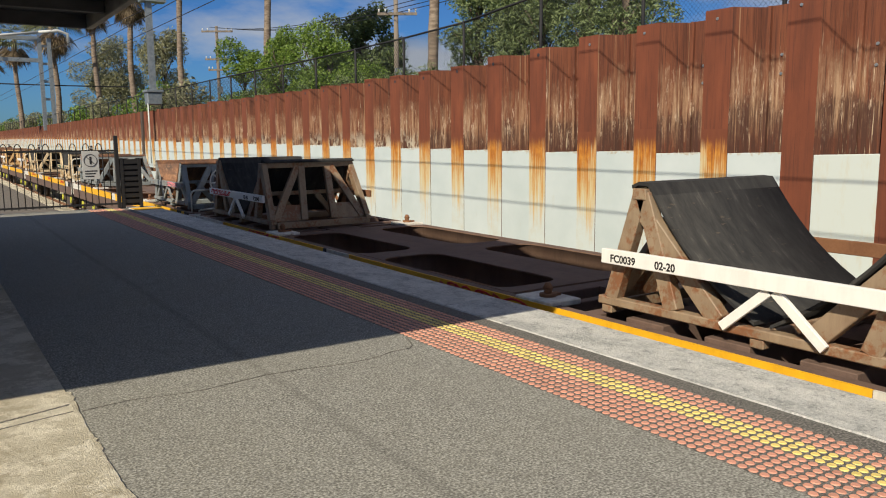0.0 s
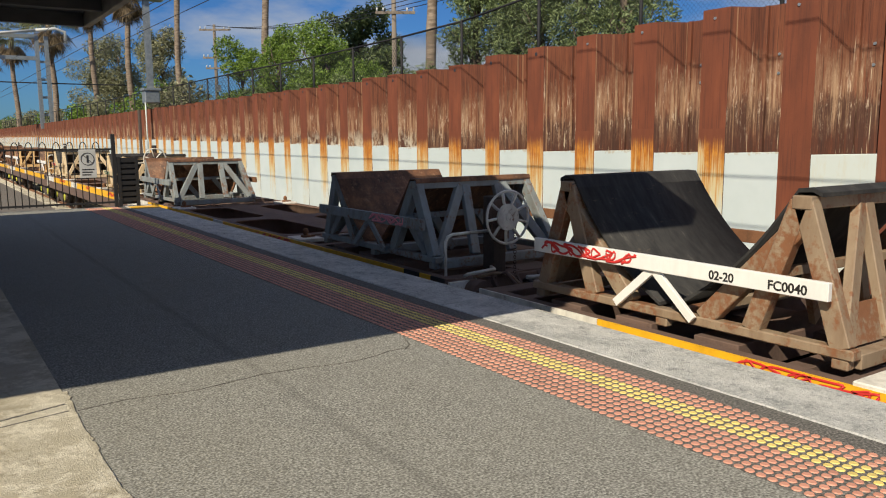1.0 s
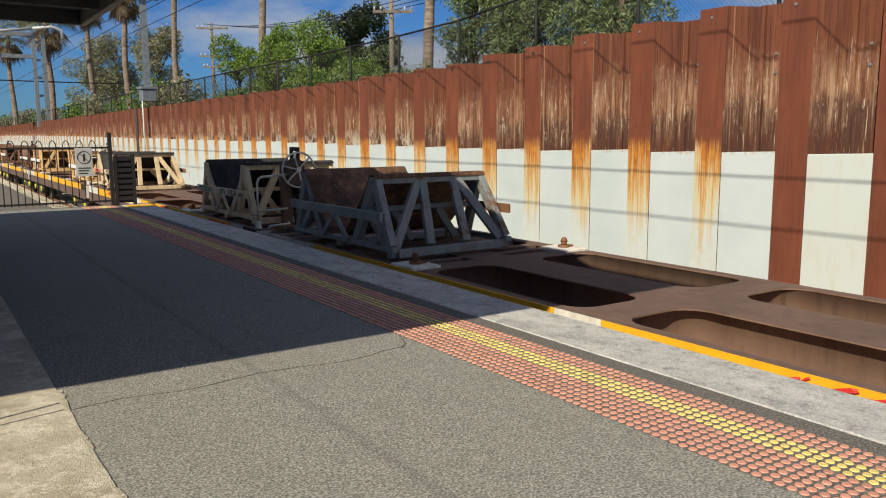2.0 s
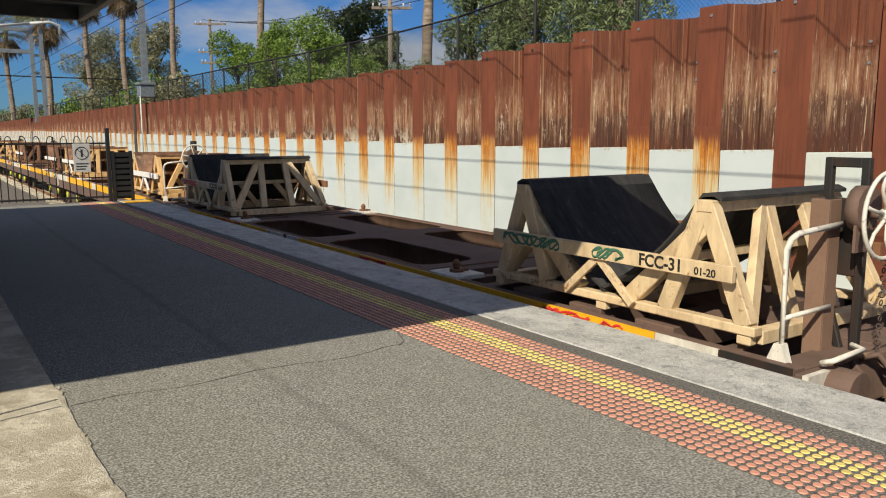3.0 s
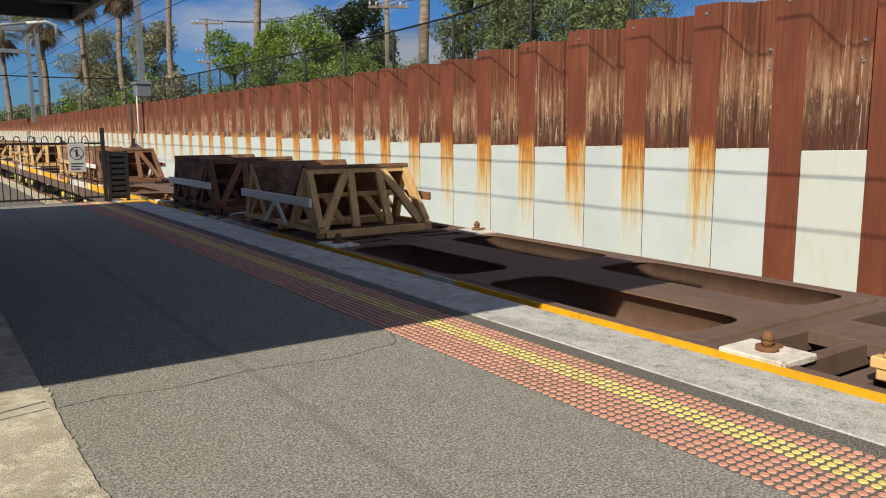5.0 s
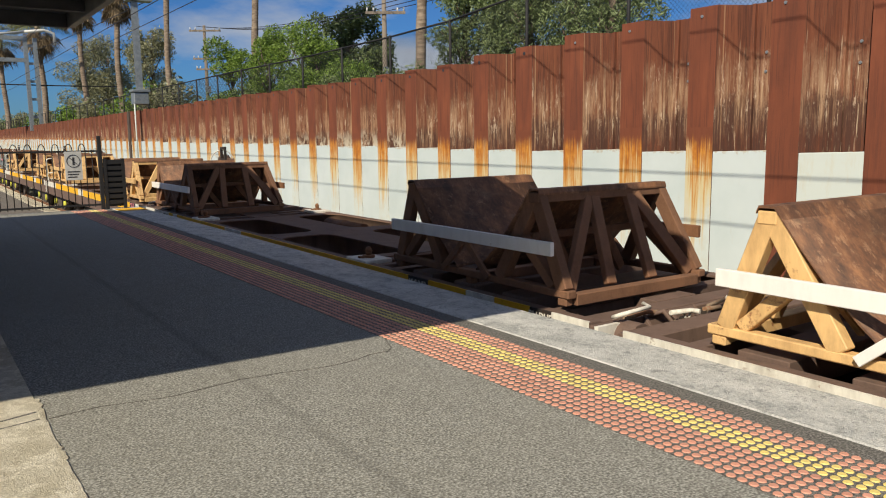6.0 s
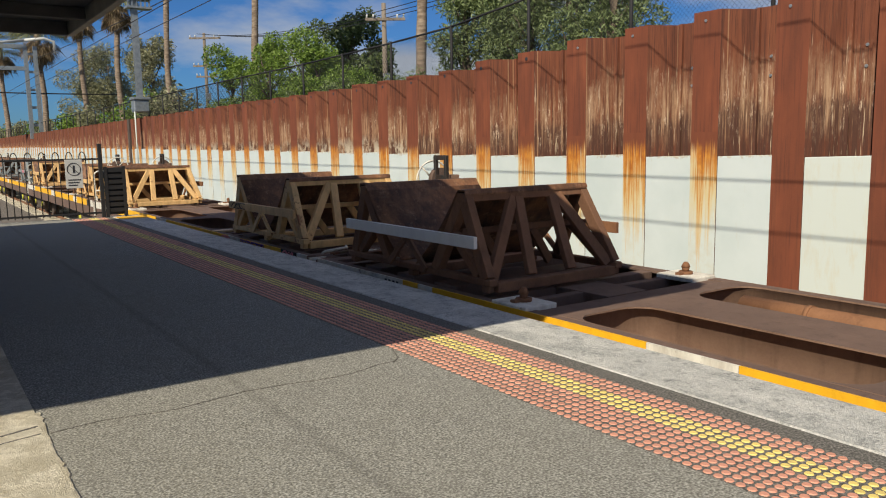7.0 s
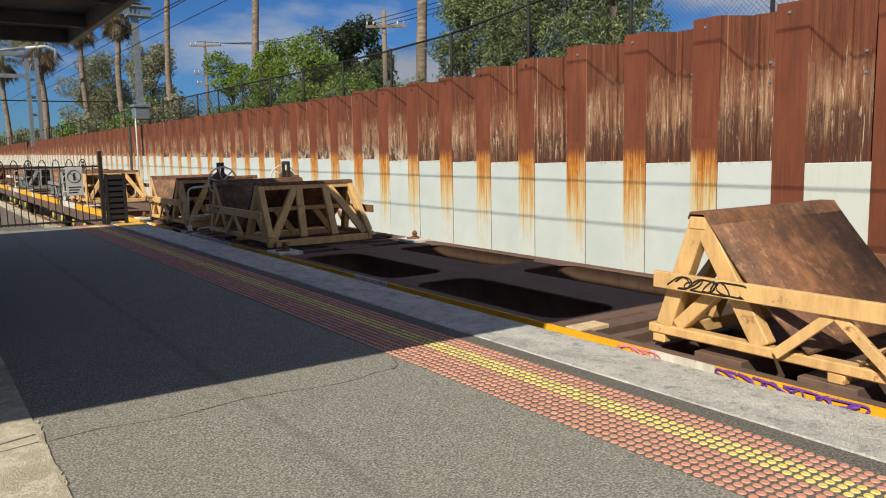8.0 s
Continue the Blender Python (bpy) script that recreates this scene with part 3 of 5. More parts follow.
# ---- sheet pile retaining wall ----
wall = tagged(empty("wall_east"), "rusty corrugated sheet pile retaining wall, white painted foot", "retaining wall", kind="structure")
FL, WEB = 0.42, 0.19
T = 0.012


def pile_mesh(recess):
    """Flange, near web, recess and far web of one pitch; origin at the top of the flange's far edge."""
    prof = [(0.0, 0.0), (0.0, -FL), (DEPTH, -FL - WEB), (DEPTH, -PITCH + WEB), (0.0, -PITCH)]
    bm = bmesh.new()
    lo, hi = -4.4, 0.0
    fr, bk = [], []
    for x, y in prof:
        fr.append((bm.verts.new((x, y, lo)), bm.verts.new((x, y, hi))))
        bk.append((bm.verts.new((x + T, y, lo)), bm.verts.new((x + T, y, hi))))
    for i in range(4):
        for f in (bm.faces.new((fr[i][0], fr[i + 1][0], fr[i + 1][1], fr[i][1])), bm.faces.new((fr[i][1], fr[i + 1][1], bk[i + 1][1], bk[i][1])),
                  bm.faces.new((bk[i][0], bk[i][1], bk[i + 1][1], bk[i + 1][0]))):
            f.material_index = 0 if i == 0 else 1
    # clutch ridges where neighbouring piles interlock
    for yy in (-FL - WEB - 0.1, -PITCH + WEB + 0.02):
        k0 = len(bm.faces)
        box(bm, DEPTH - 0.045, DEPTH, yy - 0.022, yy + 0.022, lo, hi)
        bm.faces.ensure_lookup_table()
        for f in bm.faces[k0:]:
            f.material_index = 1
    me = bpy.data.meshes.new("sheet_pile")
    bm.to_mesh(me)
    bm.free()
    me.materials.append(FLANGE)
    me.materials.append(recess)
    return me


PILE = pile_mesh(RECESS)
PILE_SPLASH = pile_mesh(RECESS_SPLASH)
# the recess paint works in heights above the platform, so its object space is lifted to match
for me in (PILE, PILE_SPLASH):
    me.transform(Matrix.Translation((0, 0, 2.9)))
bm = bmesh.new()
rod(bm, [(-0.004, 0, 0), (0.01, 0, 0)], 0.032, 10)
BOLT = shape("bolt_hole", bm, SIGN_DARK)
bm = bmesh.new()
rod(bm, [(-0.012, 0, 0), (0.01, 0, 0)], 0.02, 8)
STUD_BOLT = shape("bolt", bm, GALV)
w_panel = PITCH - FL - 0.004
bm = bmesh.new()
vs = box(bm, 0.004, 0.05, -FL - 0.002 - w_panel, -FL - 0.002, -3.0, 0.0)
for v in vs:
    if v.co.z > -0.1 and v.co.y > -0.8:
        v.co.z -= 0.022
PANEL = shape("white_panel", bm, WHITE_WALL, 0.006)
PANEL.transform(Matrix.Translation((0, 0, 1.12)))
PANEL_CREAM = PANEL.copy()
PANEL_CREAM.materials.clear()
PANEL_CREAM.materials.append(CREAM_WALL)
bm = bmesh.new()
box(bm, -0.004, -0.0005, -FL, 0.0, -3.0, 0.30)
STAIN = shape("painted_flange", bm, RUST_RUN)
STAIN.transform(Matrix.Translation((0, 0, 1.12)))
rng = random.Random(11)
for i in range(-9, 140):
    yf = FLANGE_FAR + i * PITCH
    top, wt = lerp_table(TOP, yf), lerp_table(WHITE_TOP, yf)
    ob = new("sheet_pile", PILE_SPLASH if i >= 8 else PILE)
    ob.parent = wall
    ob.location = (WALL_X, yf, top - 2.9 + rng.uniform(-0.02, 0.02))
    ob = new("white_panel", PANEL_CREAM if i in (0, -1) else PANEL)
    ob.parent = wall
    ob.location = (WALL_X, yf, wt - 1.12 + rng.uniform(-0.02, 0.015))
    if i >= 1:
        ob = new("painted_flange", STAIN)
        ob.parent = wall
        ob.location = (WALL_X, yf, wt - 1.12 + rng.uniform(-0.015, 0.015))
    if i < 24:
        ob = new("bolt_hole" if i > 3 else "bolt", BOLT if i > 3 else STUD_BOLT)
        ob.parent = wall
        ob.location = (WALL_X, yf - 0.21 + rng.uniform(-0.06, 0.06), top - 0.12)
    if i in (-1, 0, 1, 2, 4):
        for dz in (0.62, 0.86):
            ob = new("bolt", STUD_BOLT)
            ob.parent = wall
            ob.location = (WALL_X + DEPTH, yf - FL - WEB - 0.28, top - dz)
# the pale drain box on the wall and the wall's dark expansion post far along
bm = bmesh.new()
box(bm, WALL_X - 0.05, WALL_X + 0.3, 38.3, 38.65, -1.3, 2.66)
part("joint_post", bm, UNDER, wall)

# ---- fence on the wall ----
FENCE_X = 9.55
F_TOP = [(-20, 4.3), (8, 4.05), (11.6, 3.82), (13.9, 3.62), (21, 3.56), (26, 3.58), (95, 3.5)]
fence = tagged(empty("chain_link_fence"), "black chain-link fence along the top of the wall", "fence")
yy, posts = -1.0, []
while yy < 172:
    posts.append(yy)
    yy += 2.4
for a, b in zip(posts, posts[1:]):
    ta, tb = lerp_table(F_TOP, a), lerp_table(F_TOP, b)
    bm = bmesh.new()
    rod(bm, [(FENCE_X, a, 2.1), (FENCE_X, a, ta + 0.03)], 0.03, 8)
    part("post", bm, BLACK_STEEL, fence)
    bm = bmesh.new()
    rod(bm, [(FENCE_X, a, ta), (FENCE_X, b, tb)], 0.022, 6)
    part("top_rail", bm, BLACK_STEEL, fence)
    if a < 40:
        bm = bmesh.new()
        step = 0.075 if a < 14 else 0.11 if a < 24 else 0.16
        rad = 0.0026 if a < 14 else 0.0035 if a < 24 else 0.005
        h = 1.55
        n = int((b - a + h) / step)
        for s in (1, -1):
            for q in range(n):
                y0 = a - h + q * step if s > 0 else a + q * step
                p, e = (y0, ta - h), (y0 + s * h, ta)
                # clip to the bay
                lo_t = max(0.0, (a - p[0]) / (s * h) if s > 0 else (b - p[0]) / (s * h))
                hi_t = min(1.0, (b - p[0]) / (s * h) if s > 0 else (a - p[0]) / (s * h))
                if hi_t - lo_t < 0.02:
                    continue
                P = [(FENCE_X, p[0] + s * h * t, p[1] + h * t + (tb - ta) * (p[0] + s * h * t - a) / (b - a)) for t in (lo_t, hi_t)]
                rod(bm, P, rad, 3)
        part("mesh_panel", bm, BLACK_STEEL, fence)

# ---- canopy over the platform ----
canopy = tagged(empty("platform_canopy"), "dark steel platform canopy with grey fascia beams", "canopy")
CX, CZ, CY0, CY1 = 2.51, 3.08, 2.60, 13.7
# the roof's unseen stretch out to x -9 is added to deepen the shade
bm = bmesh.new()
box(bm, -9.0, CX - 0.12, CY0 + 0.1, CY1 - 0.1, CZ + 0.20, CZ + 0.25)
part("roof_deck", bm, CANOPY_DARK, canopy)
for x in (CX - 0.06, -8.9):
    bm = bmesh.new()
    box(bm, x - 0.05, x + 0.05, CY0, CY1, CZ, CZ + 0.26)
    part("fascia_beam", bm, CANOPY_LIGHT, canopy, bevel=0.008)
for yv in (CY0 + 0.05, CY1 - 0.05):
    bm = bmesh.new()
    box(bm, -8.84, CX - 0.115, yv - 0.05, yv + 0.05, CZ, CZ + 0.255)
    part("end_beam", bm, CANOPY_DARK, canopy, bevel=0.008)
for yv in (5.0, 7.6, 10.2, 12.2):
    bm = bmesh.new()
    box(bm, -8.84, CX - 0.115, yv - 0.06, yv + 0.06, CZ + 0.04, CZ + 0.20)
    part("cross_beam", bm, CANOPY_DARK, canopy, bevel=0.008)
for yv in (5.0, 12.2):
    bm = bmesh.new()
    box(bm, -3.1, -2.9, yv - 0.1, yv + 0.1, 0.008, CZ + 0.04)
    part("column", bm, GALV, canopy, bevel=0.01)


# invented wall out of view; it holds back low skylight from the platform
bm = bmesh.new()
box(bm, -9.4, -9.0, PLAT_START, PLAT_END, -1.3, 4.2)
tagged(part("wall_west", bm, OLD_CONCRETE), "plain pale wall added out of view to block low skylight", "wall", kind="structure")

# ---- gate and fence at the platform end ----
gate = tagged(empty("platform_end_gate"), "black hoop-top steel fence and gate closing the platform end", "gate")
GY = 16.2
for x in np.arange(-2.9, 3.2, 0.115):
    bm = bmesh.new()
    rod(bm, [(x, GY, 0.06), (x, GY, 1.16)], 0.009, 6)
    part("picket", bm, BLACK_STEEL, gate)
for j, x in enumerate(np.arange(-2.9, 3.0, 0.23)):
    bm = bmesh.new()
    rod(bm, [(x + 0.0575 - 0.0575 * math.cos(q), GY, 1.15 + 0.12 * math.sin(q)) for q in np.linspace(0, math.pi, 9)], 0.009, 6)
    part("hoop", bm, BLACK_STEEL, gate)
for zz in (0.1, 1.13):
    bm = bmesh.new()
    box(bm, -2.95, 3.2, GY - 0.02, GY + 0.02, zz - 0.018, zz + 0.018)
    part("rail", bm, BLACK_STEEL, gate)
for x, h in ((3.22, 1.42), (0.9, 1.2), (-2.95, 1.2)):
    bm = bmesh.new()
    box(bm, x - 0.035, x + 0.035, GY - 0.035, GY + 0.035, 0.0, h)
    part("post", bm, BLACK_STEEL, gate, bevel=0.006)
# louvred screen beyond the post
bm = bmesh.new()
box(bm, 3.27, 3.33, GY - 0.03, GY + 0.03, 0.0, 0.98)
box(bm, 3.60, 3.66, GY - 0.03, GY + 0.03, 0.0, 0.98)
part("screen_frame", bm, BLACK_STEEL, gate)
bm = bmesh.new()
box(bm, 3.33, 3.60, GY + 0.022, GY + 0.028, 0.05, 0.96)
part("screen_backing", bm, BLACK_STEEL, gate)
for j in range(8):
    bm = bmesh.new()
    box(bm, 3.33, 3.60, GY - 0.02, GY + 0.02, 0.1 + j * 0.11, 0.175 + j * 0.11)
    part("screen_slat", bm, BLACK_STEEL, gate)

sign = tagged(empty("warning_sign"), "white no-entry sign with a black barred ring on the gate", "sign")
sign.location = (2.74, GY - 0.035, 0.86)
bm = bmesh.new()
box(bm, -0.15, 0.15, -0.004, 0.004, -0.27, 0.27)
part("board", bm, SIGN_WHITE, sign, bevel=0.003)
bm = bmesh.new()
ring(bm, (0, -0.007, 0.09), 0.115, "y", 0.006, 32, 4)
part("symbol_ring", bm, SIGN_DARK, sign)
bm = bmesh.new()
bar(bm, (-0.075, -0.008, 0.165), (0.075, -0.008, 0.015), 0.004, 0.010)
bar(bm, (0.0, -0.007, 0.02), (0.0, -0.007, 0.16), 0.003, 0.035)
part("symbol_bars", bm, SIGN_DARK, sign)
for j in range(3):
    bm = bmesh.new()
    box(bm, -0.11, 0.11 - 0.03 * j, -0.008, -0.004, -0.12 - j * 0.05, -0.10 - j * 0.05)
    part("text_bar", bm, SIGN_DARK, sign)
bm = bmesh.new()
box(bm, COPE_X + 0.02, EDGE_X - 0.01, PLAT_END - 0.9, PLAT_END - 0.35, 0.007, 0.012)
tagged(part("yellow_edge_mark", bm, YELLOW), "yellow painted patch at the end of the coping", "marking", kind="structure")


# ---- overhead line ----
def mast(x, y, z0, z1, w, name="line_mast"):
    m = tagged(empty(name), "galvanised steel overhead line mast standing on the wall", "mast")
    m.location = (x, y, 0)
    bm = bmesh.new()
    box(bm, -w / 2, w / 2, -w / 2, -w / 2 + 0.03, z0, z1)
    box(bm, -w / 2, w / 2, w / 2 - 0.03, w / 2, z0, z1)
    box(bm, -0.015, 0.015, -w / 2 + 0.03, w / 2 - 0.03, z0, z1)
    part("column", bm, GALV, m)
    bm = bmesh.new()
    box(bm, -0.32, 0.32, -0.3, 0.3, z0 - 0.65, z0 - 0.12)
    part("base_block", bm, GALV, m, bevel=0.03)
    bm = bmesh.new()
    box(bm, -0.38, 0.38, -0.36, 0.36, z0 - 0.12, z0)
    part("base_plate", bm, GALV, m, bevel=0.02)
    bm = bmesh.new()
    rod(bm, [(-0.3, -0.2, z0 - 0.6), (-0.3, -0.2, 0.3)], 0.03, 8)
    part("conduit", bm, CREAM_WALL, m)
    return m


m1 = mast(9.0, 36.6, 3.55, 7.75, 0.25)
bm = bmesh.new()
for j in range(6):
    bar(bm, (-0.28 + j * 0.18, -0.2, 7.42), (-0.28 + j * 0.18, -0.2, 7.75), 0.06, 0.06)
box(bm, -0.35, 0.72, -0.3, 0.3, 7.36, 7.44)
box(bm, -0.35, 0.72, -0.3, 0.3, 7.75, 7.82)
part("head_frame", bm, GALV, m1)

gantry = tagged(empty("line_gantry"), "galvanised steel portal gantry carrying the overhead wires", "gantry")
for x in (9.2, -2.6):
    bm = bmesh.new()
    for dx in (-0.35, 0.35):
        box(bm, x + dx - 0.14, x + dx + 0.14, 70.8, 71.2, 2.2 if x > 0 else GROUND_Z, 9.5)
    for j in range(5):
        box(bm, x - 0.21, x + 0.21, 70.97, 71.03, 3.2 + j * 1.4, 3.4 + j * 1.4)
    part("leg", bm, GALV, gantry)
for zz in (9.3, 7.6):
    bm = bmesh.new()
    box(bm, -2.6, 8.8, 70.85, 71.15, zz, zz + 0.3)
    part("cross_beam", bm, GALV, gantry)
bm = bmesh.new()
rod(bm, [(8.8, 70.5, 9.9), (10.2, 70.5, 10.1), (10.9, 70.5, 9.9), (10.95, 70.5, 9.0)], 0.12, 8)
rod(bm, [(4.0, 70.5, 9.2), (8.8, 70.5, 9.9)], 0.1, 8)
part("cable_arm", bm, SIGN_WHITE, gantry)
bm = bmesh.new()
rod(bm, [(5.2, 70.2, 9.3), (5.2, 70.2, 5.9)], 0.09, 8)
ring(bm, (5.2, 70.2, 5.6), 0.35, "y", 0.08, 16, 5)
part("hanger", bm, GALV, gantry)


def wire(name, pts, r, label):
    bm = bmesh.new()
    rod(bm, pts, r, 5)
    return tagged(part(name, bm, WIRE), label, "wire")


def sag(a, b, s, n=12):
    a, b = Vector(a), Vector(b)
    return [a.lerp(b, i / n) - Vector((0, 0, 4 * s * (i / n) * (1 - i / n))) for i in range(n + 1)]


wire("contact_wire", sag((5.25, -20, 4.05), (5.3, 160, 4.4), 0.0), 0.009, "black overhead contact wire above the track")
wire("contact_wire", sag((4.55, -20, 4.05), (4.7, 160, 4.3), 0.0), 0.009, "black overhead contact wire above the track")
wire("catenary_wire", sag((5.3, -30, 6.35), (5.3, 38, 6.1), 0.3) + sag((5.3, 38, 6.1), (5.3, 71, 6.6), 0.3)[1:], 0.009, "black catenary wire slung above the track")
wire("feeder_wire", sag((10.5, 4, 7.6), (9.6, 71, 8.6), 0.4), 0.022, "black feeder wire along the wall")
wire("feeder_wire", sag((-2, 71, 6.0), (16, 71.5, 5.9), 0.1), 0.05, "thin cross-span wire at the gantry")


def utility_pole(x, y, h, arms):
    p = tagged(empty("utility_pole"), "weathered timber power pole with cross-arms and insulators", "power pole")
    p.location = (x, y, 2.2)
    bm = bmesh.new()
    rod(bm, [(0, 0, 0), (0, 0, h)], 0.15, 10, 0.11)
    part("pole", bm, POLE_WOOD, p)
    for za, w in arms:
        bm = bmesh.new()
        bar(bm, (-w / 2 * 0.85, -0.14 + w * 0.26, za), (w / 2 * 0.85, -0.14 - w * 0.26, za), 0.1, 0.13)
        a = part("cross_arm", bm, POLE_WOOD, p)
        for q in (-0.46, -0.3, 0.3, 0.46):
            bm = bmesh.new()
            rod(bm, [(q * w * 0.85, -0.14 - q * w * 0.52, za + 0.05), (q * w * 0.85, -0.14 - q * w * 0.52, za + 0.24)], 0.045, 6)
            part("insulator", bm, SIGN_WHITE, a)
    bm = bmesh.new()
    box(bm, -0.2, 0.2, -0.34, -0.14, h * 0.35, h * 0.35 + 0.5)
    part("pole_box", bm, GALV, p)
    return p


utility_pole(20.6, 34.8, 6.1, ((5.3, 2.0),))
utility_pole(20.0, 61.0, 7.8, ((7.4, 2.4), (5.3, 2.0), (4.5, 1.6)))
for dx in (-0.7, 0.0, 0.7):
    wire("power_line", sag((20.6 + dx, 34.4, 7.75), (20 + dx, 60.6, 9.85), 0.5), 0.02, "black power line strung between timber poles")
    wire("power_line", sag((20.6 + dx, 34.4, 7.75), (19 + dx, 2, 8.6), 0.5), 0.02, "black power line strung between timber poles")


# ---- trees ----
def leaves(rng, clumps, n, size, slim, droop=0.0, hollow=0.55):
    """Leaf blades scattered in the shells of many uneven clumps."""
    V, F = [], []
    total = sum(r[0] * r[1] * r[2] for _, r in clumps) or 1
    for c, r in clumps:
        for _ in range(max(8, int(n * r[0] * r[1] * r[2] / total))):
            d = Vector((rng.gauss(0, 1), rng.gauss(0, 1), rng.gauss(0, 1))).normalized()
            q = hollow + (1 - hollow) * rng.random() ** 0.6
            q *= 0.82 + 0.36 * noise.noise(Vector(c) * 0.7 + d * 2.3)
            p = Vector(c) + Vector((d.x * r[0], d.y * r[1], d.z * r[2])) * q
            a = (d * 0.6 + Vector((rng.gauss(0, 1), rng.gauss(0, 1), rng.gauss(0, 0.8) - droop))).normalized()
            b = a.cross(Vector((rng.gauss(0, 1), rng.gauss(0, 1), rng.gauss(0, 1)))).normalized()
            L = size * rng.uniform(0.6, 1.3)
            o = len(V)
            V += [tuple(p - a * L * 0.5), tuple(p + b * L * slim * 0.5), tuple(p + a * L * 0.5), tuple(p - b * L * slim * 0.5)]
            F.append((o, o + 1, o + 2, o + 3))
    return V, F


def tree(name, x, y, z, trunk_h, clumps, n, size, slim, leaf, label, seed, droop=0.0, bark=None):
    t = tagged(empty(name), label, "tree")
    t.location = (x, y, z)
    rng = random.Random(seed)
    bm = bmesh.new()
    rod(bm, [(0, 0, -0.2), (0.05, 0.03, trunk_h * 0.5), (0, 0, trunk_h)], 0.16 + 0.02 * trunk_h, 8, 0.1)
    for c, r in clumps:
        c = Vector(c)
        s = Vector((0, 0, min(trunk_h, max(0.3, c.z - r[2]) * 0.8)))
        rod(bm, [s, s.lerp(c, 0.5) + Vector((rng.uniform(-0.2, 0.2), rng.uniform(-0.2, 0.2), 0.1)), c + Vector((0, 0, r[2] * 0.4))], 0.045, 5, 0.012)
    part("trunk", bm, bark or BARK, t)
    V, F = leaves(rng, clumps, n, size, slim, droop)
    part("crown", soup("crown", V, F, leaf), leaf, t)
    return t


def clump_cloud(rng, n, sx, sy, z0, z1, r):
    out = []
    for _ in range(n):
        rr = r * rng.uniform(0.6, 1.25)
        out.append(((rng.uniform(-sx, sx), rng.uniform(-sy, sy), rng.uniform(z0, z1)), (rr, rr, rr * rng.uniform(0.75, 1.15))))
    return out


rng = random.Random(21)
# feathery olive shrubs behind the near fence
for j, (x, y, h) in enumerate(((13.2, 12.4, 4.3), (13.6, 13.9, 4.9), (13.4, 15.4, 5.2), (13.8, 16.9, 5.0), (13.0, 17.6, 4.4))):
    tree("olive_shrub", x, y, 2.2, h * 0.5, clump_cloud(rng, 20, 0.75, 0.75, 0.4, h - 0.5, 0.62), 12000, 0.15, 0.22, LEAF_OLIVE, "feathery grey-green olive shrub behind the fence", 30 + j)
# fresh green trees further on
for j, (x, y, h, w) in enumerate(((15.0, 41.5, 4.9, 0.9), (15.2, 38.6, 4.3, 0.8), (15.0, 36.4, 4.8, 0.8), (15.4, 33.4, 4.6, 1.1), (15.3, 31.6, 4.3, 1.0), (14.0, 28.4, 2.0, 1.2), (15.5, 29.6, 2.4, 0.9))):
    tree("green_tree", x, y, 2.2, h * 0.5, clump_cloud(rng, 12, w, w, 0.6, h - 0.7, 0.75), 10000, 0.13, 0.42, LEAF_BRIGHT, "bushy bright green tree behind the fence", 50 + j)
# dark conifer
tree("dark_conifer", 24.4, 45.8, 2.2, 6.0, clump_cloud(rng, 34, 2.1, 2.1, 1.8, 6.9, 1.0), 14000, 0.26, 0.45, LEAF_DARK, "broad dark green conifer with a rounded top", 61)
tree("dark_conifer", 24.0, 42.0, 2.2, 3.5, clump_cloud(rng, 12, 1.0, 1.2, 1.0, 4.0, 0.9), 4500, 0.30, 0.45, LEAF_DARK, "lower dark green conifer beside a taller one", 62)
# thin gums
for j, (x, y, h, w) in enumerate(((15.6, 84.0, 9.4, 2.4), (16.0, 76.0, 8.6, 1.9), (16.2, 62.0, 7.8, 1.3))):
    tree("gum_tree", x, y, 2.2, h * 0.75, clump_cloud(rng, 30, w * 0.85, w * 0.85, 1.2, h - 0.8, 1.15), 13000, 0.27, 0.24, LEAF_GUM, "sparse grey-green gum tree with thin limbs", 70 + j, 0.4)
# low hedge along the far fence
for j in range(19):
    y = 42 + j * 7.0
    tree("hedge_bush", 11.6 + 0.5 * (j % 3), y, 2.1, 0.8, clump_cloud(rng, 9, 0.9, 3.0, 0.4, 1.7 + 0.5 * (j % 2), 0.8), 1500, 0.26, 0.4, LEAF_BRIGHT if j % 3 else LEAF_GUM, "low green hedge bush behind the fence", 90 + j)
for j in range(6):
    y = 13 + j * 4.0
    tree("hedge_bush", 10.9, y, 2.1, 0.5, clump_cloud(rng, 6, 0.4, 1.7, 0.2, 0.8, 0.55), 1500, 0.15, 0.22, LEAF_OLIVE, "low grey-green bush against the fence", 120 + j)


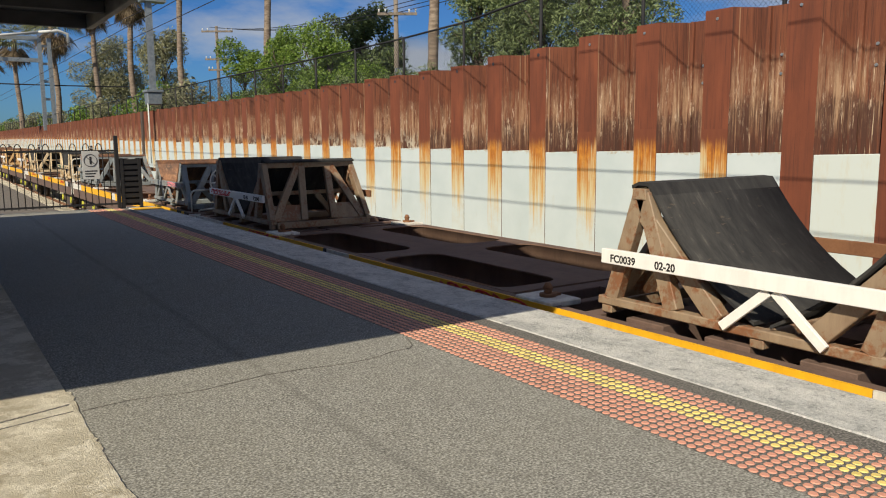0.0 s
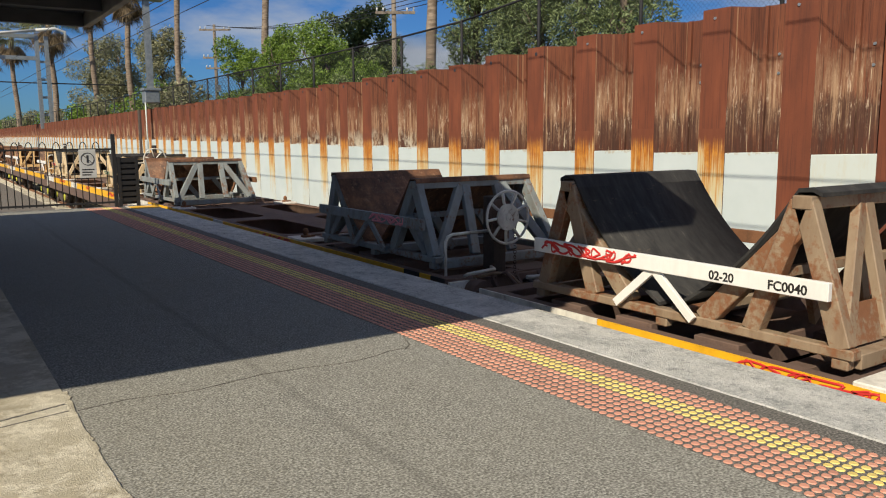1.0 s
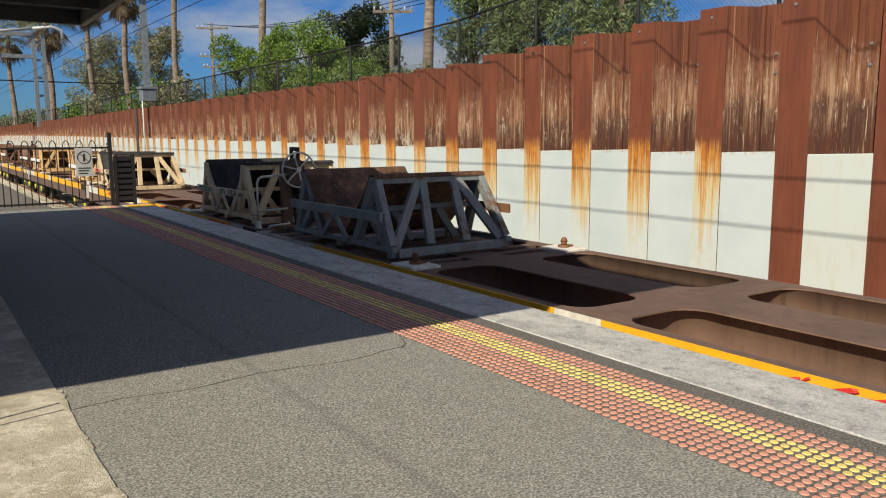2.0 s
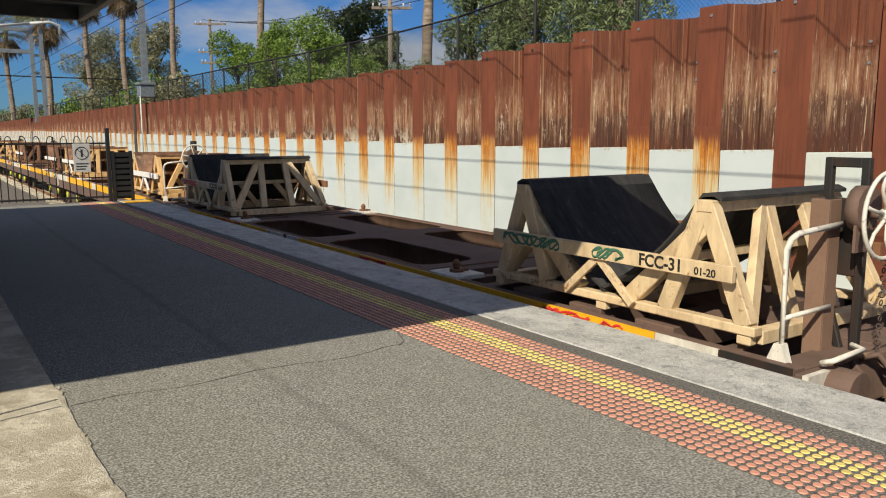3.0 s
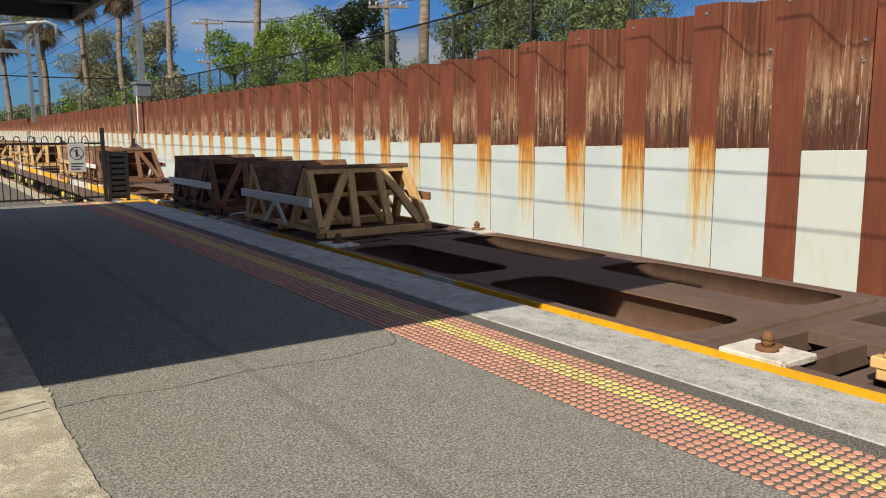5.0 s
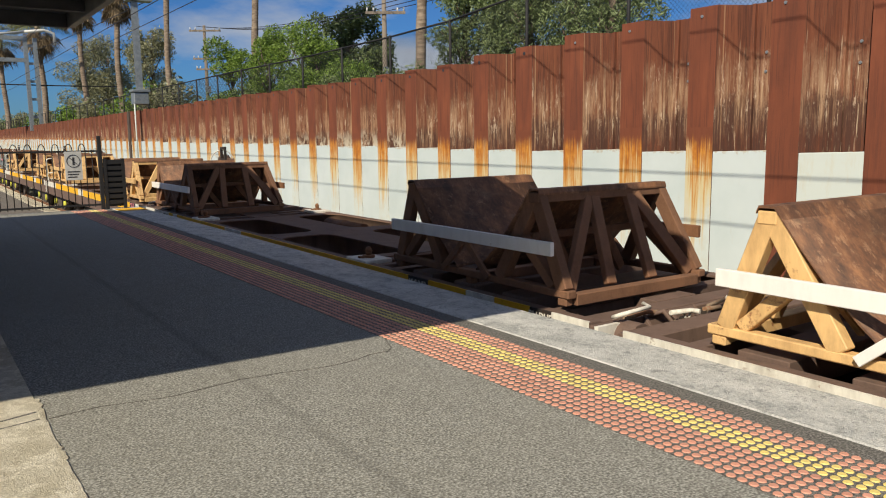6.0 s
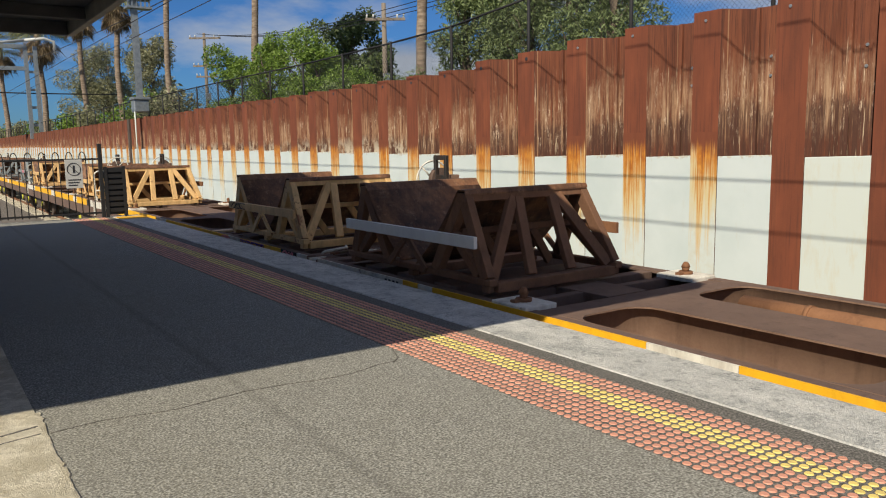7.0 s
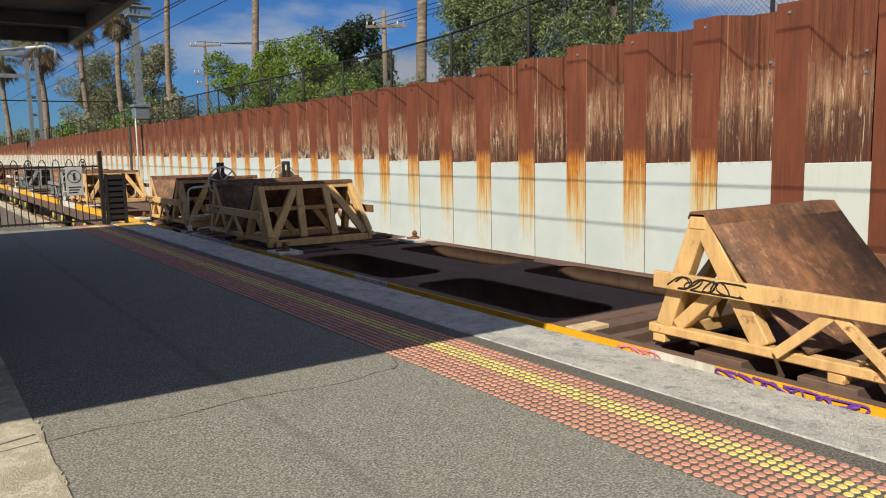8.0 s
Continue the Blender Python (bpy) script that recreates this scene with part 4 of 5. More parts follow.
def palm(x, y, h, r, seed, crown=True, spread=2.3):
    p = tagged(empty("palm_tree"), "tall fan palm with a bare ringed trunk" + (" and drooping skirt" if crown else ""), "palm")
    p.location = (x, y, 2.2)
    rng = random.Random(seed)
    bm = bmesh.new()
    pts, n = [], 40
    for i in range(n + 1):
        pts.append((0.12 * math.sin(i * 0.15 + seed), 0.1 * math.sin(i * 0.11), h * i / n))
    rod(bm, pts, r, 10, r * 0.72)
    for i, v in enumerate(bm.verts):
        k = 1 + 0.05 * math.sin(v.co.z * 16)
        v.co.x *= k
        v.co.y *= k
    part("trunk", bm, PALM_BARK, p)
    if not crown:
        return p
    for nm, mat, cnt, lo, hi in (("fronds", LEAF_PALM, 46, -0.5, 1.2), ("dead_skirt", LEAF_DEAD, 44, -1.5, -0.75)):
        V, F = [], []
        for _ in range(cnt):
            az, el = rng.uniform(0, 2 * math.pi), rng.uniform(lo, hi)
            d = Vector((math.cos(az) * math.cos(el), math.sin(az) * math.cos(el), math.sin(el)))
            base = Vector((0, 0, h)) - Vector((0, 0, 0.0 if nm == "fronds" else rng.uniform(0, 0.9)))
            stem = spread * 0.45 * rng.uniform(0.8, 1.1)
            hub = base + d * stem - Vector((0, 0, 0.12))
            side = d.cross(Vector((0, 0, 1))).normalized()
            o = len(V)
            V += [tuple(base + side * 0.02), tuple(base - side * 0.02), tuple(hub)]
            F.append((o, o + 1, o + 2))
            for q in np.linspace(-1.25, 1.25, 15):
                dd = (d * math.cos(q) + side * math.sin(q)).normalized()
                L = spread * 0.5 * (1 - 0.25 * abs(q)) * rng.uniform(0.85, 1.1)
                mid, tip = hub + dd * L * 0.6, hub + dd * L - Vector((0, 0, 0.3 * L * (1 if nm == "fronds" else 0.3)))
                w = dd.cross(Vector((0.2, 0.1, 1))).normalized() * 0.045
                o = len(V)
                V += [tuple(hub), tuple(mid + w), tuple(tip), tuple(mid - w)]
                F.append((o, o + 1, o + 2, o + 3))
        part(nm, soup(nm, V, F, mat), mat, p)
    return p


palm(13.2, 72.0, 11.0, 0.24, 1, spread=2.5)
palm(14.0, 62.5, 10.5, 0.24, 2, spread=2.5)
palm(15.3, 54.0, 14.5, 0.21, 3)
palm(16.0, 40.3, 13.5, 0.2, 4)
palm(14.9, 22.6, 12.5, 0.19, 5)
palm(10.5, 75.5, 9.6, 0.26, 6, spread=3.2)
palm(9.7, 97.0, 10.4, 0.28, 7, spread=3.2)
palm(7.6, 104.0, 9.6, 0.28, 8, spread=3.0)


# ---- train ----
def S(t):
    """How far the train has come at t seconds."""
    return 8.55 * t - 0.028 * t * t


W = 2.42
LEN = 12.75
SILL_X = 4.06


def rounded(x0, x1, y0, y1, r, n=5):
    pts = []
    for cx, cy, a0 in ((x1 - r, y1 - r, 0), (x0 + r, y1 - r, 90), (x0 + r, y0 + r, 180), (x1 - r, y0 + r, 270)):
        for i in range(n + 1):
            a = radians(a0 + 90 * i / n)
            pts.append((cx + r * math.cos(a), cy + r * math.sin(a)))
    return pts


def well_frame(x0, x1, y0, y1, hx0, hx1, hy0, hy1, r, depth):
    """A deck plate with a rounded hole and the hole's walls."""
    bm = bmesh.new()
    hole = rounded(hx0, hx1, hy0, hy1, r)
    n = len(hole) // 4
    outer = []
    for i, (hx, hy) in enumerate(hole):
        q = i // n
        outer.append(((x1, y1), (x0, y1), (x0, y0), (x1, y0))[q])
    g = 0.11
    wide = rounded(hx0 - min(g, 0.004), hx1 + min(g, abs(x1 - hx1) - 0.03), hy0 - g, hy1 + g, r + g)
    if hx0 - x0 > 0.05:
        wide = rounded(hx0 - g, hx1 + 0.004, hy0 - g, hy1 + g, r + g)
    top = [bm.verts.new((x, y, 0)) for x, y in hole]
    lip = [bm.verts.new((x, y, -0.014)) for x, y in hole]
    out = [bm.verts.new((x, y, -0.014)) for x, y in wide]
    low = [bm.verts.new((x, y, -depth)) for x, y in wide]
    cs = {}
    for p in set(outer):
        cs[p] = bm.verts.new((*p, 0))
    m = len(hole)
    for i in range(m):
        j = (i + 1) % m
        a, b = cs[outer[i]], cs[outer[j]]
        if a is b:
            bm.faces.new((top[i], top[j], a))
        else:
            bm.faces.new((top[i], top[j], b, a))
        bm.faces.new((top[i], lip[i], lip[j], top[j]))
        bm.faces.new((lip[i], out[i], out[j], lip[j]))
        f = bm.faces.new((out[i], low[i], low[j], out[j]))
        f.smooth = True
    k = [cs[p] for p in ((x0, y0), (x1, y0), (x1, y1), (x0, y1))]
    d = [bm.verts.new((v.co.x, v.co.y, -0.02)) for v in k]
    for i in range(4):
        bm.faces.new((k[i], k[(i + 1) % 4], d[(i + 1) % 4], d[i]))
    return bm


CACHE = {}


def cached(key, make):
    if key not in CACHE:
        CACHE[key] = make()
    return CACHE[key]


def pedestal(parent, x, y):
    def plate():
        bm = bmesh.new()
        box(bm, -0.17, 0.17, -0.22, 0.22, -0.02, 0.028)
        return shape("pedestal_plate", bm, WHITE_PAINT, 0.008)

    def lock():
        bm = bmesh.new()
        rod(bm, [(0, 0, 0.028), (0, 0, 0.055)], 0.07, 10)
        rod(bm, [(0, 0, 0.05), (0, 0, 0.10)], 0.03, 8, 0.04)
        rod(bm, [(0, 0, 0.095), (0, 0, 0.125), (0, 0, 0.145)], 0.045, 8, 0.02)
        box(bm, 0.05, 0.12, -0.03, 0.03, 0.028, 0.05)
        return shape("twistlock", bm, RAIL_RUST)

    p = part("pedestal", cached("ped", plate), None, parent, "worn white pedestal plate")
    p.location = (x, y, 0)
    part("twistlock", cached("lock", lock), None, p, "rusty twistlock")


def wagon(k, flip, colours):
    """A skeletal flat wagon; its origin is the deck corner at the platform side of the leading end."""
    w = empty("flat_wagon")
    tagged(w, "rusty skeletal flat wagon with yellow side sill and deck wells", "wagon", "wagons of the train")

    def sill():
        bm = bmesh.new()
        box(bm, 0.0, 0.022, 0, LEN, -0.42, 0.0)
        box(bm, 0.022, 0.12, 0, LEN, -0.03, -0.002)
        box(bm, 0.022, 0.12, 0, LEN, -0.42, -0.39)
        return shape("side_sill", bm, DECK, 0.003)

    s1 = part("side_sill", cached("sill", sill), None, w)
    s2 = part("side_sill", cached("sill", sill), None, w)
    s2.matrix_basis = pose(W, LEN, 0, 0, 0, 180)
    # paint on the sill, in bands
    yb = 0.0
    for ln, col in colours:
        for side in ((s2,) if flip else (s1,)):
            key = ("band", round(ln, 2), col.name)

            def band(ln=ln, col=col):
                bm = bmesh.new()
                box(bm, -0.003, -0.0005, 0.002, ln - 0.002, -0.16, 0.001)
                box(bm, -0.003, 0.014, 0.002, ln - 0.002, 0.0005, 0.003)
                return shape("paint_band", bm, col)

            b = part("paint_band", cached(key, band), None, side)
            b.location = (0, yb, 0)
        yb += ln

    def spine():
        bm = bmesh.new()
        box(bm, W / 2 - 0.17, W / 2 + 0.17, 0.05, LEN - 0.05, -0.5, -0.03)
        return shape("centre_sill", bm, UNDER, 0.004)

    part("centre_sill", cached("spine", spine), None, w)
    # deck plates with wells
    for j, (y0, y1) in enumerate(((3.95, 6.55), (6.552, 9.1))):
        for side in (0, 1):
            def well(y0=y0, y1=y1, side=side):
                x0, x1, hx0, hx1 = (0.122, W / 2 - 0.0005, 0.13, 0.90) if side == 0 else (W / 2 + 0.0005, W - 0.122, W - 0.90, W - 0.13)
                me = shape("well_plate", well_frame(x0, x1, y0, y1, hx0, hx1, y0 + 0.2, y1 - 0.2, 0.22, 0.36), DECK)
                # upright well faces take the paler rust, sunlight put into their colour
                me.materials.append(WELL)
                for p in me.polygons:
                    p.material_index = 1 if abs(p.normal.z) < 0.3 else 0
                return me

            part("well_plate", cached(("well", j, side), well), None, w)

            def floor(y0=y0, y1=y1, side=side):
                bm = bmesh.new()
                x0 = 0.13 if side == 0 else W - 0.90
                box(bm, x0 - 0.11, x0 + 0.88, y0 + 0.08, y1 - 0.08, -0.39, -0.362)
                for q in range(2):
                    yy = y0 + 0.8 + q * 0.7
                    prism(bm, [(yy, -0.362), (yy + 0.35, -0.362), (yy + 0.35, -0.27)], x0 + 0.05, x0 + 0.07)
                return shape("well_floor", bm, WELL)

            part("well_floor", cached(("floor", j, side), floor), None, w)
    if k % 2 == 1:
        def pipe():
            bm = bmesh.new()
            rod(bm, [(0.32, 4.3, -0.15), (0.32, 5.6, -0.15)], 0.10, 12)
            rod(bm, [(0.32, 4.9, -0.15), (0.32, 4.94, -0.15)], 0.108, 12)
            return shape("air_reservoir", bm, RAIL_RUST)

        part("air_reservoir", cached("pipe", pipe), None, w, "rusty cylindrical air reservoir in the well")
    # ladder of cross members under the cradles
    for y0, wd in ((0.0, 0.2), (0.45, 0.12), (0.95, 0.34), (1.62, 0.34), (2.3, 0.34), (2.95, 0.14), (3.35, 0.1), (3.75, 0.19), (9.11, 0.17), (9.45, 0.1), (9.75, 0.14), (10.2, 0.34), (10.9, 0.34), (11.6, 0.34), (12.2, 0.12), (12.55, 0.2)):
        def member(wd=wd):
            bm = bmesh.new()
            box(bm, 0.122, W - 0.122, 0, wd, -0.16, 0.028 if wd > 0.3 else -0.012)
            return shape("cross_member", bm, DECK, 0.006)

        c = part("cross_member", cached(("member", wd), member), None, w)
        c.location = (0, y0, 0)

    def tie():
        bm = bmesh.new()
        box(bm, -0.25, 0.25, 0, 3.75, -0.10, -0.006)
        return shape("deck_strip", bm, DECK, 0.004)

    for y0 in (0.2, 9.0):
        t = part("deck_strip", cached("tie", tie), None, w)
        t.location = (W / 2, y0 - 0.2, 0)
    for y in (3.55, 9.2):
        for x in (0.175, W - 0.175):
            if not (k == 6 and y > 9):
                pedestal(w, x, y)
    if k == 6:
        for x in (0.175, W - 0.175):
            bm = bmesh.new()
            box(bm, x - 0.15, x + 0.15, 9.12, 9.28, -0.02, 0.012)
            part("pedestal", bm, CREAM, w, "low bare cream pedestal plate", bevel=0.004)
    # ends
    for y, d in ((0.0, -1), (LEN, 1)):
        def head():
            bm = bmesh.new()
            box(bm, 0.0, W, -0.05, -0.003, -0.42, -0.02)
            return shape("headstock", bm, DECK, 0.006)

        h = part("headstock", cached("head", head), None, w)
        h.matrix_basis = pose(0, 0, 0) if d < 0 else pose(W, LEN, 0, 0, 0, 180)

        def coupler():
            bm = bmesh.new()
            box(bm, -0.10, 0.10, -0.30, -0.051, -0.34, -0.10)
            prism(bm, [(-0.34, -0.38), (-0.26, -0.40), (-0.26, -0.04), (-0.34, -0.08)], -0.17, 0.14)
            rod(bm, [(0.10, -0.30, -0.42), (0.10, -0.30, -0.08)], 0.05, 8)
            return shape("coupler", bm, UNDER, 0.004)

        c = part("coupler", cached("coupler", coupler), None, w, "grimy automatic coupler")
        c.matrix_basis = pose(W / 2, 0, 0) if d < 0 else pose(W / 2, LEN, 0, 0, 0, 180)

        def hose():
            bm = bmesh.new()
            rod(bm, [(0.30, -0.05, -0.10), (0.30, -0.14, -0.08), (0.27, -0.22, -0.18), (0.20, -0.30, -0.40), (0.10, -0.33, -0.50)], 0.024, 8)
            rod(bm, [(-0.30, -0.05, -0.10), (-0.30, -0.15, -0.07), (-0.26, -0.24, -0.20), (-0.16, -0.31, -0.42), (-0.05, -0.33, -0.50)], 0.024, 8)
            return shape("brake_hose", bm, BLACK_PAINT)

        def lever():
            bm = bmesh.new()
            rod(bm, [(-0.92, -0.07, 0.0), (-0.70, -0.08, 0.02), (-0.52, -0.10, 0.0), (-0.42, -0.20, -0.13), (-0.12, -0.22, -0.10), (-0.02, -0.12, -0.02), (0.2, -0.10, 0.0)], 0.018, 8)
            return shape("uncoupling_lever", bm, BROWNISH)

        def handle():
            bm = bmesh.new()
            rod(bm, [(-1.02, -0.05, 0.02), (-1.02, -0.12, 0.05), (-0.72, -0.13, 0.07), (-0.70, -0.05, 0.08)], 0.017, 8)
            return shape("corner_handle", bm, WHITE_PAINT)

        def loops():
            bm = bmesh.new()
            rod(bm, [(-0.62, -0.06, -0.02), (-0.60, -0.16, 0.03), (-0.52, -0.22, -0.10), (-0.44, -0.26, -0.22), (-0.30, -0.24, -0.16), (-0.20, -0.16, -0.05)], 0.019, 8)
            return shape("hose_loop", bm, DECK)

        def tank():
            bm = bmesh.new()
            rod(bm, [(0.22, -0.13, -0.34), (0.66, -0.13, -0.34)], 0.07, 12)
            return shape("brake_cylinder", bm, UNDER)

        def bracket():
            bm = bmesh.new()
            rod(bm, [(-0.93, -0.05, -0.13), (-0.93, -0.24, -0.13)], 0.125, 16)
            for x in (-0.70, -0.40, -0.12):
                prism(bm, [(-0.05, -0.32), (-0.16, -0.28), (-0.14, -0.10), (-0.05, 0.0)], x, x + 0.03)
            prism(bm, [(-0.05, -0.30), (-0.12, -0.28), (-0.07, -0.02), (-0.05, -0.02)], -0.66, -0.13)
            return shape("end_bracket", bm, DECK, 0.003)

        def hooks():
            bm = bmesh.new()
            for x in (0.30,):
                rod(bm, [(x, -0.06, 0.0), (x + 0.02, -0.13, 0.0), (x + 0.24, -0.14, 0.01)], 0.02, 8)
                ring(bm, (x + 0.04, -0.145, -0.03), 0.032, "y", 0.011, 12, 5)
            return shape("safety_hook", bm, WHITE_PAINT)

        def links():
            bm = bmesh.new()
            for x in (0.34,):
                for q in range(3):
                    ring(bm, (x, -0.145, -0.085 - q * 0.05), 0.026, "y" if q % 2 else "x", 0.009, 10, 4)
            return shape("safety_chain", bm, RAIL_RUST)

        for nm, make, lab in (("safety_hook", hooks, "pale worn safety hook"), ("safety_chain", links, "short rusty chain links"), ("uncoupling_lever", lever, "grey bent uncoupling lever"), ("corner_handle", handle, "white corner handle"), ("end_bracket", bracket, "grimy end bracket"), ("hose_loop", loops, "dark brown hose loop"), ("brake_cylinder", tank, "grimy brake cylinder")):
            q = part(nm, cached(nm, make), None, w, lab)
            q.matrix_basis = pose(W / 2, 0, 0) if d < 0 else pose(W / 2, LEN, 0, 0, 0, 180)

        c = part("brake_hose", cached("hose", hose), None, w, "pair of black brake hoses")
        c.matrix_basis = pose(W / 2, 0, 0) if d < 0 else pose(W / 2, LEN, 0, 0, 0, 180)
    if k == 4:
        sc = squiggle(w, 0.056, 1.62, 2.12, -0.26, -0.06, SPRAY_MINT, 7, 21)
        sc.matrix_basis = pose(0, 0, 0, 0, 0, -90)
        bm = bmesh.new()
        box(bm, 2.14, 2.37, -0.062, -0.052, -0.40, -0.03)
        part("letter_plate", bm, WHITE_PAINT, w, "small white plate with a black letter", bevel=0.003)
        lettering("B", 0.2, STENCIL, w, pose(2.19, -0.064, -0.22, 90))
    # white corner step
    def corner():
        bm = bmesh.new()
        box(bm, 0.0, 0.26, -0.09, -0.052, -0.38, -0.02)
        rod(bm, [(0.30, -0.07, -0.02), (0.28, -0.17, -0.03), (0.30, -0.2, -0.16), (0.36, -0.2, -0.30), (0.36, -0.14, -0.36)], 0.017, 8)
        return shape("corner_step", bm, WHITE_PAINT, 0.0)

    part("corner_step", cached("corner", corner), None, w, "white corner plate and curled step rod")
    step = part("corner_step", cached("corner", corner), None, w, "white corner plate and curled step rod")
    step.matrix_basis = pose(W, LEN, 0, 0, 0, 180)
    # hand brake at the leading end
    spokes = 9 if k == 2 else 6

    def post():
        bm = bmesh.new()
        box(bm, 0.70, 0.75, 0.02, 0.07, -0.3, 1.18)
        box(bm, 0.70, 0.75, 0.25, 0.30, 0.40, 1.18)
        box(bm, 0.70, 0.75, 0.07, 0.25, 1.12, 1.18)
        box(bm, 0.70, 0.75, 0.07, 0.25, 0.45, 0.93)
        bar(bm, (0.725, 0.28, 0.42), (0.725, 0.06, -0.28), 0.045, 0.045)
        return shape("brake_post", bm, BLACK_PAINT, 0.006)

    def post_low():
        bm = bmesh.new()
        box(bm, 0.60, 0.75, 0.02, 0.2, -0.3, 0.75)
        return shape("brake_post", bm, UNDER, 0.006)

    low = k == 2
    part("brake_post", cached(("post", low), post_low if low else post), None, w, "dark steel hand brake post")
    if not low:
        def channel():
            bm = bmesh.new()
            box(bm, 0.52, 0.535, 0.15, 0.27, -0.3, 0.93)
            box(bm, 0.535, 0.66, 0.15, 0.163, -0.3, 0.93)
            box(bm, 0.535, 0.66, 0.257, 0.27, -0.3, 0.93)
            return shape("post_channel", bm, WELL, 0.003)

        part("post_channel", cached("channel", channel), None, w, "worn brown steel channel")

    def gear():
        bm = bmesh.new()
        rod(bm, [(0.76, 0.06, 0.88), (0.76, -0.02, 0.88)], 0.14, 14)
        box(bm, 0.66, 0.87, -0.0, 0.018, 0.62, 0.88)
        rod(bm, [(0.76, -0.02, 0.85), (0.76, -0.14, 0.85)], 0.028, 8)
        return shape("gear_box", bm, DECK, 0.0)

    g = part("gear_box", cached("gear", gear), None, w, "rusty brake gear casing")
    g.location = (-0.1, 0, -0.29 if low else 0)

    def rim():
        bm = bmesh.new()
        ring(bm, (0, 0, 0), 0.255, "y", 0.0135, 36, 6)
        return shape("handwheel", bm, WHITE_PAINT)

    def hub():
        bm = bmesh.new()
        rod(bm, [(0, -0.03, 0), (0, 0.03, 0)], 0.038, 12)
        if spokes == 9:
            rod(bm, [(0, -0.012, 0), (0, 0.012, 0)], 0.13, 18)
        return shape("hub", bm, WHITE_PAINT)

    def spoke():
        bm = bmesh.new()
        rod(bm, [(0.04, 0, 0), (0.15, 0.014, 0), (0.25, 0, 0)], 0.015 if spokes == 9 else 0.012, 6)
        return shape("spoke", bm, WHITE_PAINT)

    hw = part("handwheel", cached("rim", rim), None, w, "weathered white spoked handwheel")
    hw.location = (0.66, -0.12, 0.56 if low else 0.85)
    part("hub", cached(("hub", spokes), hub), None, hw)
    for q in range(spokes):
        p = part("spoke", cached(("spoke", spokes), spoke), None, hw)
        p.matrix_basis = pose(0, 0, 0, 0, 360 * q / spokes + 15, 0)

    def chain():
        bm = bmesh.new()
        for j in range(17):
            ring(bm, (0.80, -0.06, 0.55 - j * 0.05), 0.017, "y" if j % 2 else "x", 0.0045, 10, 4)
        return shape("brake_chain", bm, UNDER)

    part("brake_chain", cached("chain", chain), None, w)

    def grab():
        bm = bmesh.new()
        rod(bm, [(0.12, 0.16, -0.1), (0.12, 0.16, 0.66), (0.14, 0.15, 0.72), (0.19, 0.14, 0.75), (0.62, 0.12, 0.78)], 0.019, 8)
        rod(bm, [(0.12, 0.16, 0.25), (0.58, 0.14, 0.27)], 0.015, 8)
        prism(bm, [(0.10, -0.02), (0.24, -0.02), (0.19, 0.1), (0.14, 0.1)], 0.09, 0.15)
        return shape("grab_rail", bm, WHITE_PAINT)

    def grab_low():
        bm = bmesh.new()
        rod(bm, [(0.12, 0.16, -0.1), (0.12, 0.16, 0.33), (0.14, 0.15, 0.38), (0.19, 0.14, 0.40), (0.62, 0.12, 0.41)], 0.017, 8)
        return shape("grab_rail", bm, WHITE_PAINT)

    part("grab_rail", cached(("grab", low), grab_low if low else grab), None, w, "white bent tube grab rail")

    # bogies
    for y in (1.75, LEN - 1.75):
        def frames():
            bm = bmesh.new()
            for sx in (-0.98, 0.98):
                prism(bm, [(-1.05, -0.62), (-0.75, -0.72), (-0.35, -0.86), (0.35, -0.86), (0.75, -0.72), (1.05, -0.62), (1.05, -0.48), (0.5, -0.42), (-0.5, -0.42), (-1.05, -0.48)], sx - 0.07, sx + 0.07)
            box(bm, -1.0, 1.0, -0.2, 0.2, -0.72, -0.5)
            return shape("bogie", bm, UNDER, 0.01)

        bg = part("bogie", cached("bogie", frames), None, w, "grimy three-piece bogie")
        bg.location = (W / 2, y, 0)

        def wheelset():
            bm = bmesh.new()
            for sx in (-0.72, 0.72):
                rod(bm, [(sx - 0.065, 0, 0), (sx + 0.065, 0, 0)], 0.42, 24)
                s = -1 if sx > 0 else 1
                rod(bm, [(sx + s * 0.065, 0, 0), (sx + s * 0.095, 0, 0)], 0.45, 24)
                rod(bm, [(sx - s * 0.16, 0, 0), (sx - s * 0.36, 0, 0)], 0.10, 10)
            rod(bm, [(-0.72, 0, 0), (0.72, 0, 0)], 0.08, 10)
            return shape("wheelset", bm, UNDER)

        for dy in (-0.88, 0.88):
            ws = part("wheelset", cached("wheelset", wheelset), None, bg)
            ws.location = (0, dy, -0.63)
            for sx in (-1, 1):
                def cap():
                    bm = bmesh.new()
                    rod(bm, [(-0.03, 0, 0), (0.0, 0, 0), (0.03, 0, 0)], 0.11, 12, 0.09)
                    return shape("axle_cap", bm, CAP_YELLOW)

                ac = part("axle_cap", cached("cap", cap), None, bg, "lime yellow axle cap")
                ac.location = (sx * 1.09, dy, -0.63)
    return w


